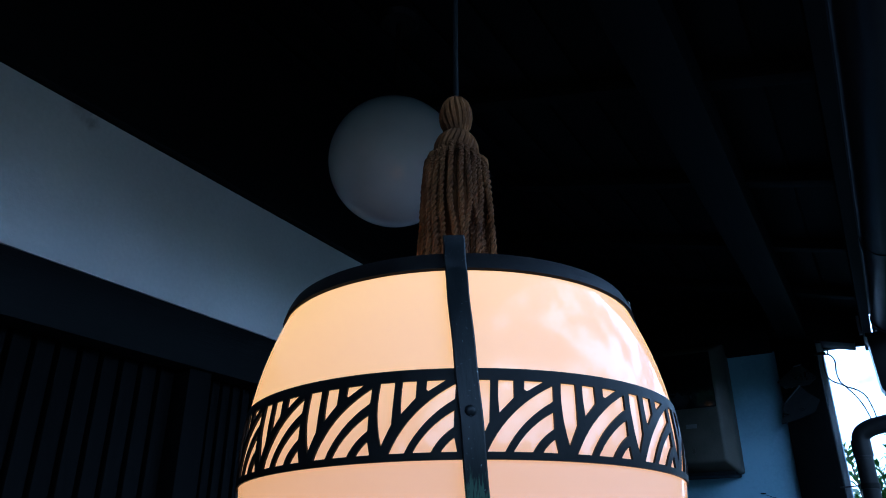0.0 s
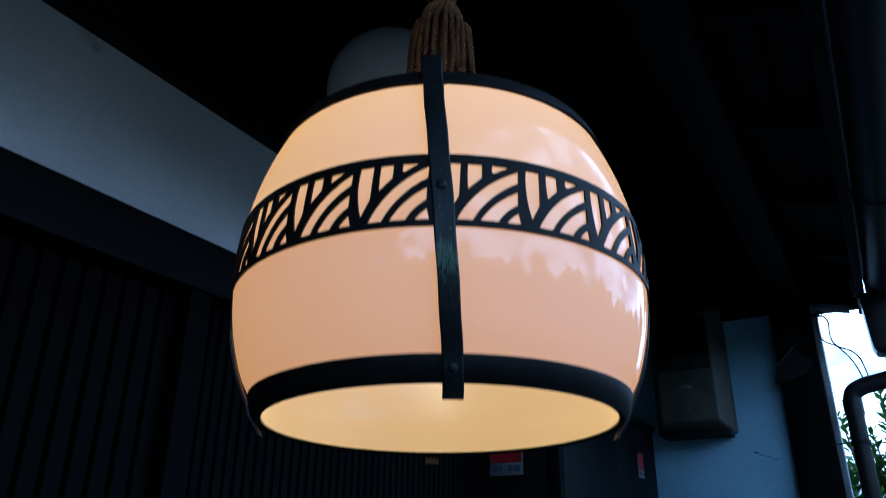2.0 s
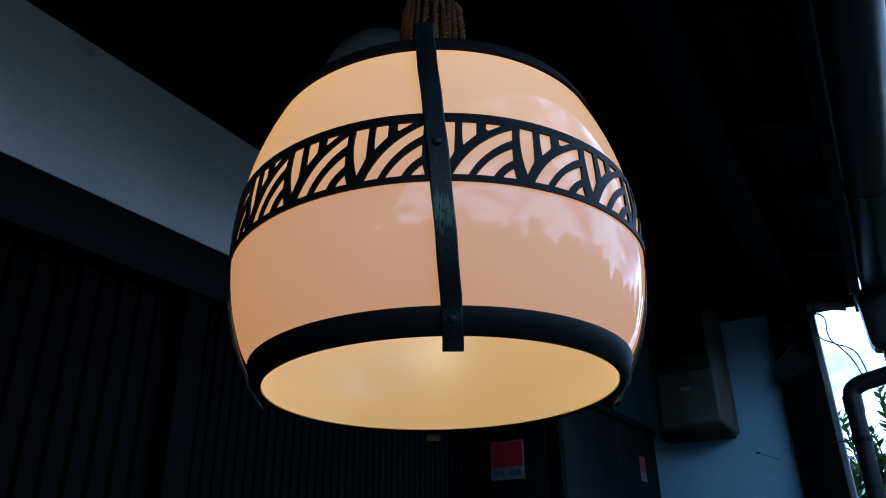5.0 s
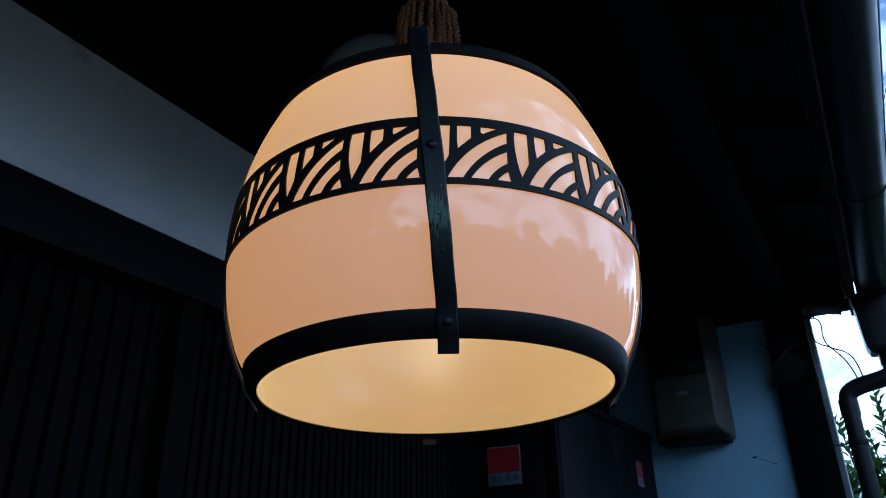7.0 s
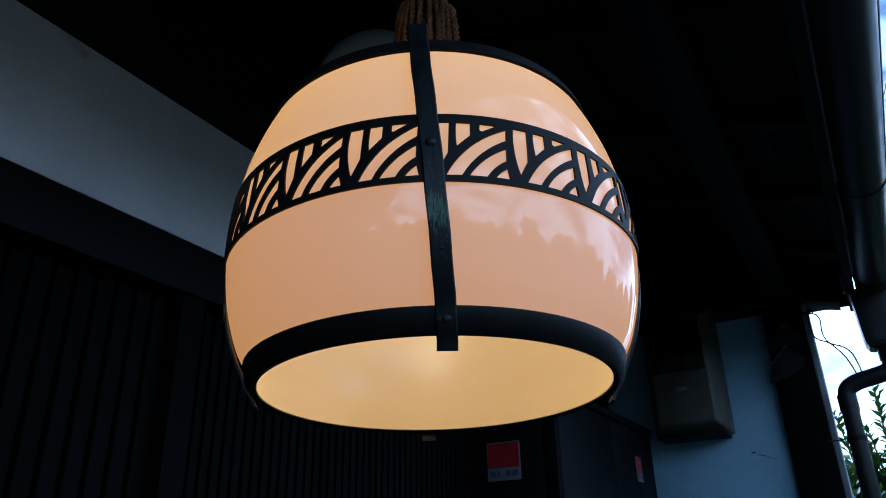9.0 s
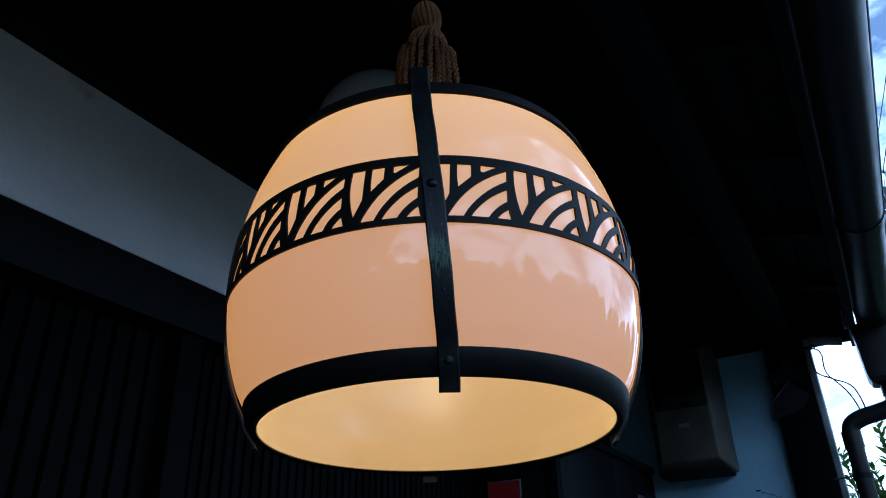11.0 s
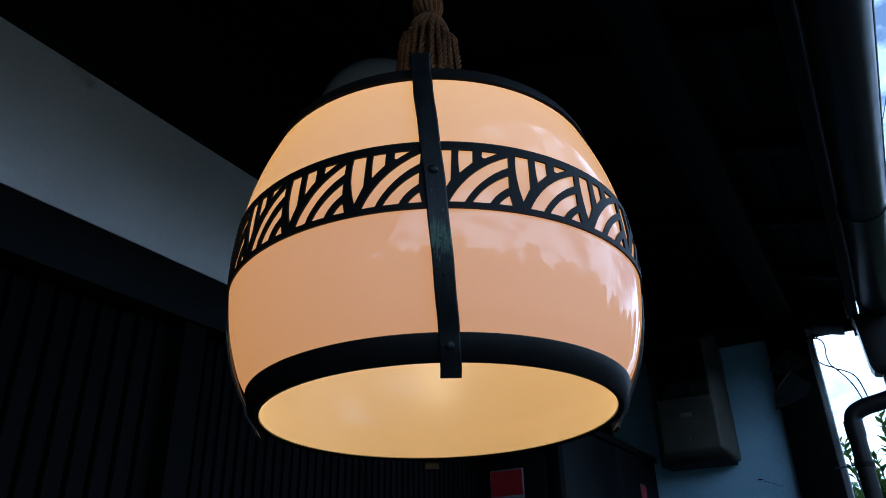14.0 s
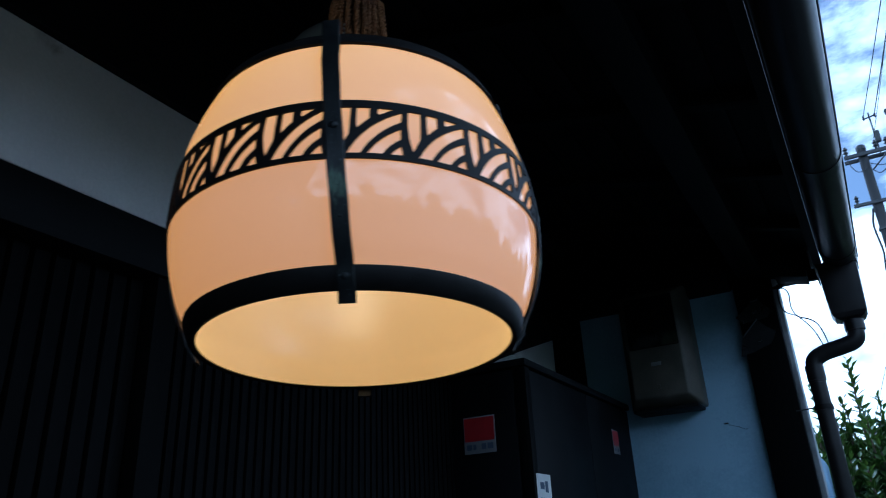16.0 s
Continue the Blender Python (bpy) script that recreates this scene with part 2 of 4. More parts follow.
LEAF = material("leaf_green", (0.078, 0.125, 0.018), (0.026, 0.052, 0.008), rough=0.42, spec=0.30, scale=2.5, fine=30, bump=0.1)


def let_light_through(m, share, tint):
    """Thin leaves pass on part of the sun behind them."""
    nt = m.node_tree
    b = nt.nodes["Principled BSDF"]
    through_leaf = nt.nodes.new("ShaderNodeBsdfTranslucent")
    through_leaf.inputs["Color"].default_value = (*tint, 1)
    both = nt.nodes.new("ShaderNodeMixShader")
    both.inputs["Fac"].default_value = share
    nt.links.new(b.outputs["BSDF"], both.inputs[1])
    nt.links.new(through_leaf.outputs["BSDF"], both.inputs[2])
    nt.links.new(both.outputs["Shader"], nt.nodes["Material Output"].inputs["Surface"])


let_light_through(LEAF, 0.22, (0.085, 0.135, 0.015))
LEAF_FAR = material("far_foliage", (0.07, 0.11, 0.03), (0.03, 0.05, 0.015), rough=0.6, scale=0.6, fine=6, bump=0.0)
BARK = material("bark", (0.14, 0.10, 0.07), (0.07, 0.05, 0.035), rough=0.9, scale=12, fine=80, bump=0.6, depth=0.01)
POLE = material("concrete_pole", (0.045, 0.045, 0.047), (0.03, 0.03, 0.032), rough=0.85, scale=2, fine=60, bump=0.2)
STEEL = material("galvanised_steel", (0.06, 0.062, 0.065), (0.04, 0.042, 0.045), rough=0.55, metal=0.2, scale=20, bump=0.1)
WIRE = material("black_wire", (0.012, 0.012, 0.013), rough=0.5, bump=0.0)
BLUE_SHEET = material("pale_blue_sheet", (0.30, 0.42, 0.58), (0.22, 0.32, 0.46), rough=0.55, scale=5, fine=60, bump=0.3)


# ---------------------------------------------------------------- mesh helpers
BASE = {}


def thing(name, at, label, category, group="", kind="", turn=None):
    ob = new(name)
    ob.empty_display_size = 0.05
    ob.location = at
    if turn is not None:
        ob.rotation_euler = turn
    BASE[ob] = Vector(at) if turn is None else Vector((0, 0, 0))
    return tagged(ob, label, category, group, kind)


def part(name, bm, mat, parent=None, label="", smooth=0.6):
    """Links bm, built in world places, as one mesh under its parent."""
    base = BASE.get(parent, Vector((0, 0, 0)))
    if parent is not None:
        bmesh.ops.translate(bm, verts=bm.verts, vec=-base)
    me = bpy.data.meshes.new(name)
    for f in bm.faces:
        f.smooth = True
    bm.to_mesh(me)
    bm.free()
    for m in mat if isinstance(mat, (list, tuple)) else [mat]:
        me.materials.append(m)
    me.set_sharp_from_angle(angle=smooth)
    ob = new(name, me)
    if parent is not None:
        ob.parent = parent
        BASE[ob] = base
    if label:
        ob["label"] = label
    return ob


def box(bm, x0, x1, y0, y1, z0, z1, bevel=0.004, turn=None):
    made = bmesh.ops.create_cube(bm, size=1.0)["verts"]
    m = Matrix.Translation(((x0 + x1) / 2, (y0 + y1) / 2, (z0 + z1) / 2)) @ (turn.to_4x4() if turn else Matrix()) @ Matrix.Diagonal((x1 - x0, y1 - y0, z1 - z0, 1))
    bmesh.ops.transform(bm, matrix=m, verts=made)
    if bevel:
        bmesh.ops.bevel(bm, geom=list({e for v in made for e in v.link_edges}), offset=bevel, segments=2, affect="EDGES", profile=0.5)
    return bm


def one_box(*a, **k):
    return box(bmesh.new(), *a, **k)


def lathe(bm, profile, seg=64, close=False, at=(0, 0, 0)):
    """Turns (radius, height) pairs about the upright axis; radius 0 makes a tip."""
    rings = []
    for r, z in profile:
        if r < 1e-6:
            rings.append([bm.verts.new((at[0], at[1], at[2] + z))])
        else:
            rings.append([bm.verts.new((at[0] + r * math.cos(2 * math.pi * i / seg), at[1] + r * math.sin(2 * math.pi * i / seg), at[2] + z)) for i in range(seg)])
    pairs = list(zip(rings, rings[1:])) + ([(rings[-1], rings[0])] if close else [])
    made = []
    for a, b in pairs:
        for i in range(seg):
            j = (i + 1) % seg
            if len(a) == 1 and len(b) > 1:
                made.append(bm.faces.new((a[0], b[j], b[i])))
            elif len(b) == 1 and len(a) > 1:
                made.append(bm.faces.new((a[i], a[j], b[0])))
            elif len(a) > 1:
                made.append(bm.faces.new((a[i], a[j], b[j], b[i])))
    bmesh.ops.recalc_face_normals(bm, faces=made)
    return bm


def tube(bm, pts, radius, seg=8, caps=True):
    """A round bar along pts; radius may be one number or one for each point."""
    pts = [Vector(p) for p in pts]
    rad = radius if isinstance(radius, (list, tuple)) else [radius] * len(pts)
    ref = None
    rings = []
    for i, p in enumerate(pts):
        d = (pts[min(i + 1, len(pts) - 1)] - pts[max(i - 1, 0)]).normalized()
        if ref is None:
            ref = d.orthogonal().normalized()
        ref = (ref - d * ref.dot(d)).normalized()
        side = d.cross(ref)
        rings.append([bm.verts.new(p + rad[i] * (ref * math.cos(2 * math.pi * k / seg) + side * math.sin(2 * math.pi * k / seg))) for k in range(seg)])
    for a, b in zip(rings, rings[1:]):
        for k in range(seg):
            bm.faces.new((a[k], a[(k + 1) % seg], b[(k + 1) % seg], b[k]))
    if caps:
        bm.faces.new(rings[0][::-1])
        bm.faces.new(rings[-1])
    return bm


def smooth_path(pts, steps=8):
    """Points along a smooth curve through pts."""
    p = [Vector(q) for q in pts]
    p = [2 * p[0] - p[1]] + p + [2 * p[-1] - p[-2]]
    out = []
    for i in range(1, len(p) - 2):
        for k in range(steps):
            t = k / steps
            out.append(0.5 * ((2 * p[i]) + (p[i + 1] - p[i - 1]) * t + (2 * p[i - 1] - 5 * p[i] + 4 * p[i + 1] - p[i + 2]) * t * t + (3 * p[i] - p[i - 1] - 3 * p[i + 1] + p[i + 2]) * t ** 3))
    return out + [p[-2]]


# ---------------------------------------------------------------- the setting
H = 2.0              # height of the lantern's middle over the floor
WALL_X = -0.93       # face of the house wall's plaster strip
END_Y = 3.25         # face of the end wall
Y_BACK = -6.0


def structure(name, bm, mat, label, category):
    return tagged(part(name, bm, mat), label, category, "", "structure")


bm = bmesh.new()
bmesh.ops.create_grid(bm, x_segments=60, y_segments=60, size=600)
structure("ground", bm, GROUND, "wide grey-brown gravel ground around the house", "ground")
structure("floor", one_box(-1.2, 0.75, Y_BACK, END_Y, 0.004, 0.06, bevel=0.01), CONCRETE, "grey concrete paving under the eave", "floor")
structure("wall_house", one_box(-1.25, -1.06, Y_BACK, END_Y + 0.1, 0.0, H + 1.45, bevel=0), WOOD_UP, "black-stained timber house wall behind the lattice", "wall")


def askew(bm):
    """The house wall runs a little off the eave's line."""
    for v in bm.verts:
        v.co.x -= 0.0185 * v.co.y
    return bm


structure("wall_plaster", askew(one_box(-1.19, WALL_X, Y_BACK, END_Y, H + 0.4375, H + 0.7755, bevel=0.002)), PLASTER, "strip of white plaster between two dark beams", "wall")
structure("wall_end", one_box(-1.06, 0.0, END_Y, END_Y + 0.12, 0.0, H + 0.87, bevel=0.002), PLASTER_END_SHADED, "white plastered end wall, blue shade put into its colour, with a dull stain", "wall")
structure("trim_lower_beam", askew(one_box(-1.19, WALL_X + 0.004, Y_BACK, END_Y, H + 0.312, H + 0.4345, bevel=0.002)), WOOD, "black-stained timber lintel beam under the plaster", "beam")
structure("trim_upper_beam", askew(one_box(-1.19, WALL_X + 0.02, Y_BACK, END_Y, H + 0.7785, H + 1.30, bevel=0.006)), WOOD, "black-stained timber wall plate over the plaster", "beam")


structure("wall_gable", one_box(-1.06, 0.40, END_Y + 0.105, END_Y + 0.135, H + 0.872, H + 1.45, bevel=0.0), WOOD, "black-stained boarding over the end wall", "wall")


def soffit_z(x):
    return H + 1.00 + (0.40 - x) * 0.25


def ceiling():
    bm = bmesh.new()
    x0, x1, th = -1.3, 0.42, 0.03
    vs = [bm.verts.new((x, y, soffit_z(x) + dz)) for dz in (0, th) for x, y in ((x0, Y_BACK), (x1, Y_BACK), (x1, END_Y + 0.3), (x0, END_Y + 0.3))]
    for f in ((0, 3, 2, 1), (4, 5, 6, 7), (0, 1, 5, 4), (1, 2, 6, 5), (2, 3, 7, 6), (3, 0, 4, 7)):
        bm.faces.new([vs[i] for i in f])
    # boards of the ceiling run along the eave, joints left open
    n = 12
    w = (x1 - x0) / n
    tilt = Matrix.Rotation(math.atan(0.25), 3, "Y")
    for i in range(n):
        xc = x0 + (i + 0.5) * w
        box(bm, xc - w / 2 + 0.003, xc + w / 2 - 0.003, Y_BACK, END_Y + 0.3, soffit_z(xc) - 0.014, soffit_z(xc) - 0.002, bevel=0.002, turn=tilt)
    return bm


structure("ceiling", ceiling(), WOOD, "black-stained boarded soffit of the eave", "ceiling")
structure("beam_purlin", one_box(0.03, 0.15, Y_BACK, END_Y + 0.2, H + 0.90, H + 1.035, bevel=0.008), WOOD, "black-stained timber purlin under the soffit", "beam")
structure("fascia", one_box(0.385, 0.4205, Y_BACK, END_Y + 0.25, H + 0.875, H + 1.01, bevel=0.0), WOOD, "black-stained fascia board along the eave", "fascia")
structure("beam_end", one_box(-0.95, -0.02, END_Y - 0.06, END_Y + 0.10, H + 0.862, H + 1.03, bevel=0.006), WOOD, "black-stained timber tie beam over the end wall", "beam")
bm = one_box(-0.018, 0.345, END_Y - 0.05, END_Y + 0.10, 0.0, 0.16, bevel=0.005)
for _v in bm.verts:
    _v.co.z += H + 0.925 - 0.23 * _v.co.x
structure("beam_verge", bm, WOOD, "black-stained sloping verge rafter at the eave's end", "rafter")
structure("trim_fascia_cap", one_box(0.371, 0.3845, END_Y - 0.06, END_Y - 0.03, H + 0.885, H + 0.975, bevel=0.002), PALE_TRIM, "small pale end strip on the fascia", "trim")
for _i in range(10):
    _y = END_Y - 0.45 - _i * 0.60
    bm = bmesh.new()
    box(bm, -1.05, 0.385, _y - 0.025, _y + 0.025, -0.045, 0.0, bevel=0.004)
    bmesh.ops.transform(bm, matrix=Matrix(((1, 0, 0, 0), (0, 1, 0, 0), (-0.25, 0, 1, soffit_z(0) - 0.016), (0, 0, 0, 1))), verts=bm.verts)
    tagged(part("rafter", bm, WOOD), "black-stained rafter under the soffit", "rafter", "rafters of the eave", "structure")


def roof():
    bm = bmesh.new()
    for k in range(7):
        xa, xb = 0.52 - k * 0.7, -0.20 - k * 0.7
        za, zb = soffit_z(xa) + 0.09, soffit_z(xb) + 0.07
        vs = [bm.verts.new(p) for p in ((xa, Y_BACK, za), (xa, END_Y + 0.32, za), (xb, END_Y + 0.32, zb), (xb, Y_BACK, zb))]
        vt = [bm.verts.new(v.co + Vector((0, 0, 0.05))) for v in vs]
        bm.faces.new(vs[::-1])
        bm.faces.new(vt)
        for i in range(4):
            bm.faces.new((vs[i], vs[(i + 1) % 4], vt[(i + 1) % 4], vt[i]))
    bmesh.ops.recalc_face_normals(bm, faces=bm.faces)
    return bm


structure("roof", roof(), ROOF, "dark tiled house roof over the eave", "roof")


# ---------------------------------------------------------------- the lantern
PROFILE = [(0.1695, 0.1320), (0.1795, 0.1070), (0.1875, 0.0820), (0.1930, 0.0580), (0.1965, 0.0350), (0.1985, 0.0120), (0.1990, -0.0100),
           (0.1978, -0.0320), (0.1948, -0.0540), (0.1900, -0.0740), (0.1838, -0.0930), (0.1760, -0.1080), (0.1660, -0.1285)]


def glass_radius(z):
    return float(np.interp(-z, [-p[1] for p in PROFILE], [p[0] for p in PROFILE]))


def arc_pts(a, b, bulge, n=6):
    """Points from a to b on a bent line."""
    a, b = Vector(a), Vector(b)
    d = b - a
    nrm = Vector((-d.y, d.x))
    return [tuple(a + d * (i / n) + nrm * bulge * 4 * (i / n) * (1 - i / n)) for i in range(n + 1)]


# the band was cut by hand in four panels of five repeats, with plain iron under each strap: start and width of each, in degrees
REPEATS = [(-57.9 + 18.6 * k, 18.6) for k in range(5)] + [(35.2 + 90 * p + 16.9 * k, 16.9) for p in range(2) for k in range(5)]
REPEATS += [(214.6, 16.9), (231.5, 16.8), (248.3, 17.05), (265.35, 17.45), (282.8, 17.5)]
BAND_TOP, BAND_BOTTOM, CUT_TOP, CUT_BOTTOM = 0.0419, -0.0214, 0.0333, -0.0164


def motif_holes():
    """Openings of one repeat, in parts of its width (to the right) and of the cut height (down)."""
    slit = arc_pts((0.0, 0.0), (0.035, 0.90), 0.045) + [(0.155, 0.60)] + [(0.185, 0.0)]
    short = [(0.275, 0.0)] + arc_pts((0.275, 0.0), (0.265, 0.47), 0.02, 4)[1:] + [(0.435, 0.25), (0.445, 0.0)]
    chip = [(0.565, 0.0), (0.555, 0.13), (0.585, 0.155), (0.79, 0.0)]
    arc1 = arc_pts((0.125, 1.0), (0.90, 0.055), -0.085, 10) + [(0.885, 0.28)] + arc_pts((0.885, 0.28), (0.31, 1.0), 0.07, 8)[1:]
    arc2 = arc_pts((0.40, 1.0), (0.875, 0.44), -0.07, 8) + [(0.868, 0.67)] + arc_pts((0.868, 0.67), (0.61, 1.0), 0.06, 6)[1:]
    tri = arc_pts((0.72, 1.0), (0.872, 0.81), -0.05, 4) + [(0.90, 1.0)]
    return [slit, short, chip, arc1, arc2, tri]


def openwork():
    flat = bmesh.new()
    lo, hi = -0.055, 0.945
    top = (BAND_TOP - CUT_TOP) / (CUT_TOP - CUT_BOTTOM)
    low = (CUT_BOTTOM - BAND_BOTTOM) / (CUT_TOP - CUT_BOTTOM)
    loops = [[(lo, -top), (hi, -top), (hi, 1 + low), (lo, 1 + low)]] + motif_holes()
    edges = []
    for loop in loops:
        pts = []
        for p in loop:
            if not pts or (Vector(p) - Vector(pts[-1])).length > 0.004:
                pts.append(p)
        vs = [flat.verts.new((p[0], p[1], 0)) for p in pts]
        edges += [flat.edges.new((vs[i], vs[(i + 1) % len(vs)])) for i in range(len(vs))]
    bmesh.ops.triangle_fill(flat, use_beauty=True, use_dissolve=False, edges=edges)
    for k in range(1, 10):
        u = lo + (hi - lo) * k / 10
        bmesh.ops.bisect_plane(flat, geom=flat.verts[:] + flat.edges[:] + flat.faces[:], plane_co=(u, 0, 0), plane_no=(1, 0, 0))
    for v in (0.0, 0.33, 0.66, 1.0):
        bmesh.ops.bisect_plane(flat, geom=flat.verts[:] + flat.edges[:] + flat.faces[:], plane_co=(0, v + 1e-4, 0), plane_no=(0, 1, 0))
    bmesh.ops.triangulate(flat, faces=flat.faces[:])
    flat.verts.index_update()
    coords = [v.co.copy() for v in flat.verts]
    faces = [[v.index for v in f.verts] for f in flat.faces]
    rim = [[v.index for v in e.verts] for e in flat.edges if len(e.link_faces) == 1 and not all(abs(v.co.x - lo) < 1e-4 or abs(v.co.x - hi) < 1e-4 for v in e.verts)]
    flat.free()
    bm = bmesh.new()
    for first, width in REPEATS:
        start = radians(first)
        layers = []
        for proud in (0.0004, 0.0022):
            row = []
            for c in coords:
                z = CUT_TOP + (CUT_BOTTOM - CUT_TOP) * c.y
                a = start + radians(width) * c.x
                r = glass_radius(z) + proud
                row.append(bm.verts.new((r * math.cos(a), r * math.sin(a), z)))
            layers.append(row)
        inner, outer = layers
        for f in faces:
            bm.faces.new([outer[i] for i in f])
            bm.faces.new([inner[i] for i in reversed(f)])
        for a, b in rim:
            bm.faces.new((outer[a], outer[b], inner[b], inner[a]))
    # plain iron between the panels
    for k in range(4, 20, 5):
        after = REPEATS[(k + 1) % 20]
        a0, a1 = radians(REPEATS[k][0] + REPEATS[k][1] * hi), radians(after[0] + after[1] * lo + (360 if k == 19 else 0))
        grid = {}
        for p, proud in enumerate((0.0004, 0.0022)):
            for u in range(5):
                for v in range(7):
                    z, a = BAND_TOP + (BAND_BOTTOM - BAND_TOP) * v / 6, a0 + (a1 - a0) * u / 4
                    grid[p, u, v] = bm.verts.new(((glass_radius(z) + proud) * math.cos(a), (glass_radius(z) + proud) * math.sin(a), z))
        for u in range(4):
            for v in range(6):
                for p in (0, 1):
                    bm.faces.new((grid[p, u, v], grid[p, u + 1, v], grid[p, u + 1, v + 1], grid[p, u, v + 1]))
            for v in (0, 6):
                bm.faces.new((grid[0, u, v], grid[0, u + 1, v], grid[1, u + 1, v], grid[1, u, v]))
    bmesh.ops.remove_doubles(bm, verts=bm.verts, dist=1e-5)
    bmesh.ops.recalc_face_normals(bm, faces=bm.faces)
    return bm


STRAP_ANGLES = [-57.9, 30.8, 122.1, 212.6]


def strap_path():
    """Radius and height of a strap's middle line, from its upper tip to its lower tip."""
    pts = [(0.1715, 0.1590), (0.1728, 0.1490), (0.1755, 0.1360)]
    pts += [(glass_radius(z) + 0.0052, z) for z in (0.125, 0.105, 0.085, 0.06, 0.035, 0.01, -0.015, -0.04, -0.062, -0.082, -0.10)]
    return pts + [(0.1785, -0.1135), (0.1745, -0.1250), (0.1680, -0.1340), (0.1640, -0.1418)]


def lean(bm):
    """The straps are set a little askew: turned more the lower they reach."""
    for v in bm.verts:
        a = radians(float(np.interp(v.co.z, [-0.15, 0.17], [2.3, -4.0])))
        v.co.x, v.co.y = v.co.x * math.cos(a) - v.co.y * math.sin(a), v.co.x * math.sin(a) + v.co.y * math.cos(a)
    return bm


def strap():
    bm = bmesh.new()
    path = [(p.x, p.z) for p in smooth_path([(r, 0, z) for r, z in strap_path()], 4)]
    thick = 0.0015
    rows = []
    for i, (r, z) in enumerate(path):
        wave = 0.00022 * math.sin(i * 0.61) + 0.00015 * math.sin(i * 0.23 + 1)
        half = float(np.interp(z, [-0.145, 0.05, 0.16], [0.0077, 0.0083, 0.0089]))
        q = path[min(i + 1, len(path) - 1)], path[max(i - 1, 0)]
        d = Vector((q[0][0] - q[1][0], q[0][1] - q[1][1])).normalized()
        nr, nz = -d.y, d.x
        if nr < 0:
            nr, nz = -nr, -nz
        rows.append([bm.verts.new((r + s * thick * nr, w + wave, z + s * thick * nz)) for s, w in ((1, -half + 0.001), (1, half - 0.001), (0.4, half), (-1, half), (-1, -half), (0.4, -half))])
    for a, b in zip(rows, rows[1:]):
        for k in range(6):
            bm.faces.new((a[k], a[(k + 1) % 6], b[(k + 1) % 6], b[k]))
    bm.faces.new(rows[0])
    bm.faces.new(rows[-1][::-1])
    bmesh.ops.recalc_face_normals(bm, faces=bm.faces)
    return bm


def rivet(r, z, size=0.0042):
    bm = bmesh.new()
    bmesh.ops.create_icosphere(bm, subdivisions=2, radius=size)
    bmesh.ops.scale(bm, vec=(0.55, 1, 1), verts=bm.verts)
    bmesh.ops.translate(bm, vec=(r, 0, z), verts=bm.verts)
    return bm


def rope_strand(bm, pts, thick, turns, plies=3, seg=6):
    """Twisted plies wound round the line through pts."""
    line = smooth_path(pts, 16)
    n = len(line)
    for k in range(plies):
        path = []
        for i, p in enumerate(line):
            d = (line[min(i + 1, n - 1)] - line[max(i - 1, 0)]).normalized()
            ref = Vector((0, 1, 0)) if abs(d.y) < 0.9 else Vector((1, 0, 0))
            a = (ref - d * ref.dot(d)).normalized()
            b = d.cross(a)
            ang = 2 * math.pi * (turns * i / (n - 1) + k / plies)
            path.append(p + (a * math.cos(ang) + b * math.sin(ang)) * thick * 0.58)
        tube(bm, path, thick * 0.60, seg)
    return bm


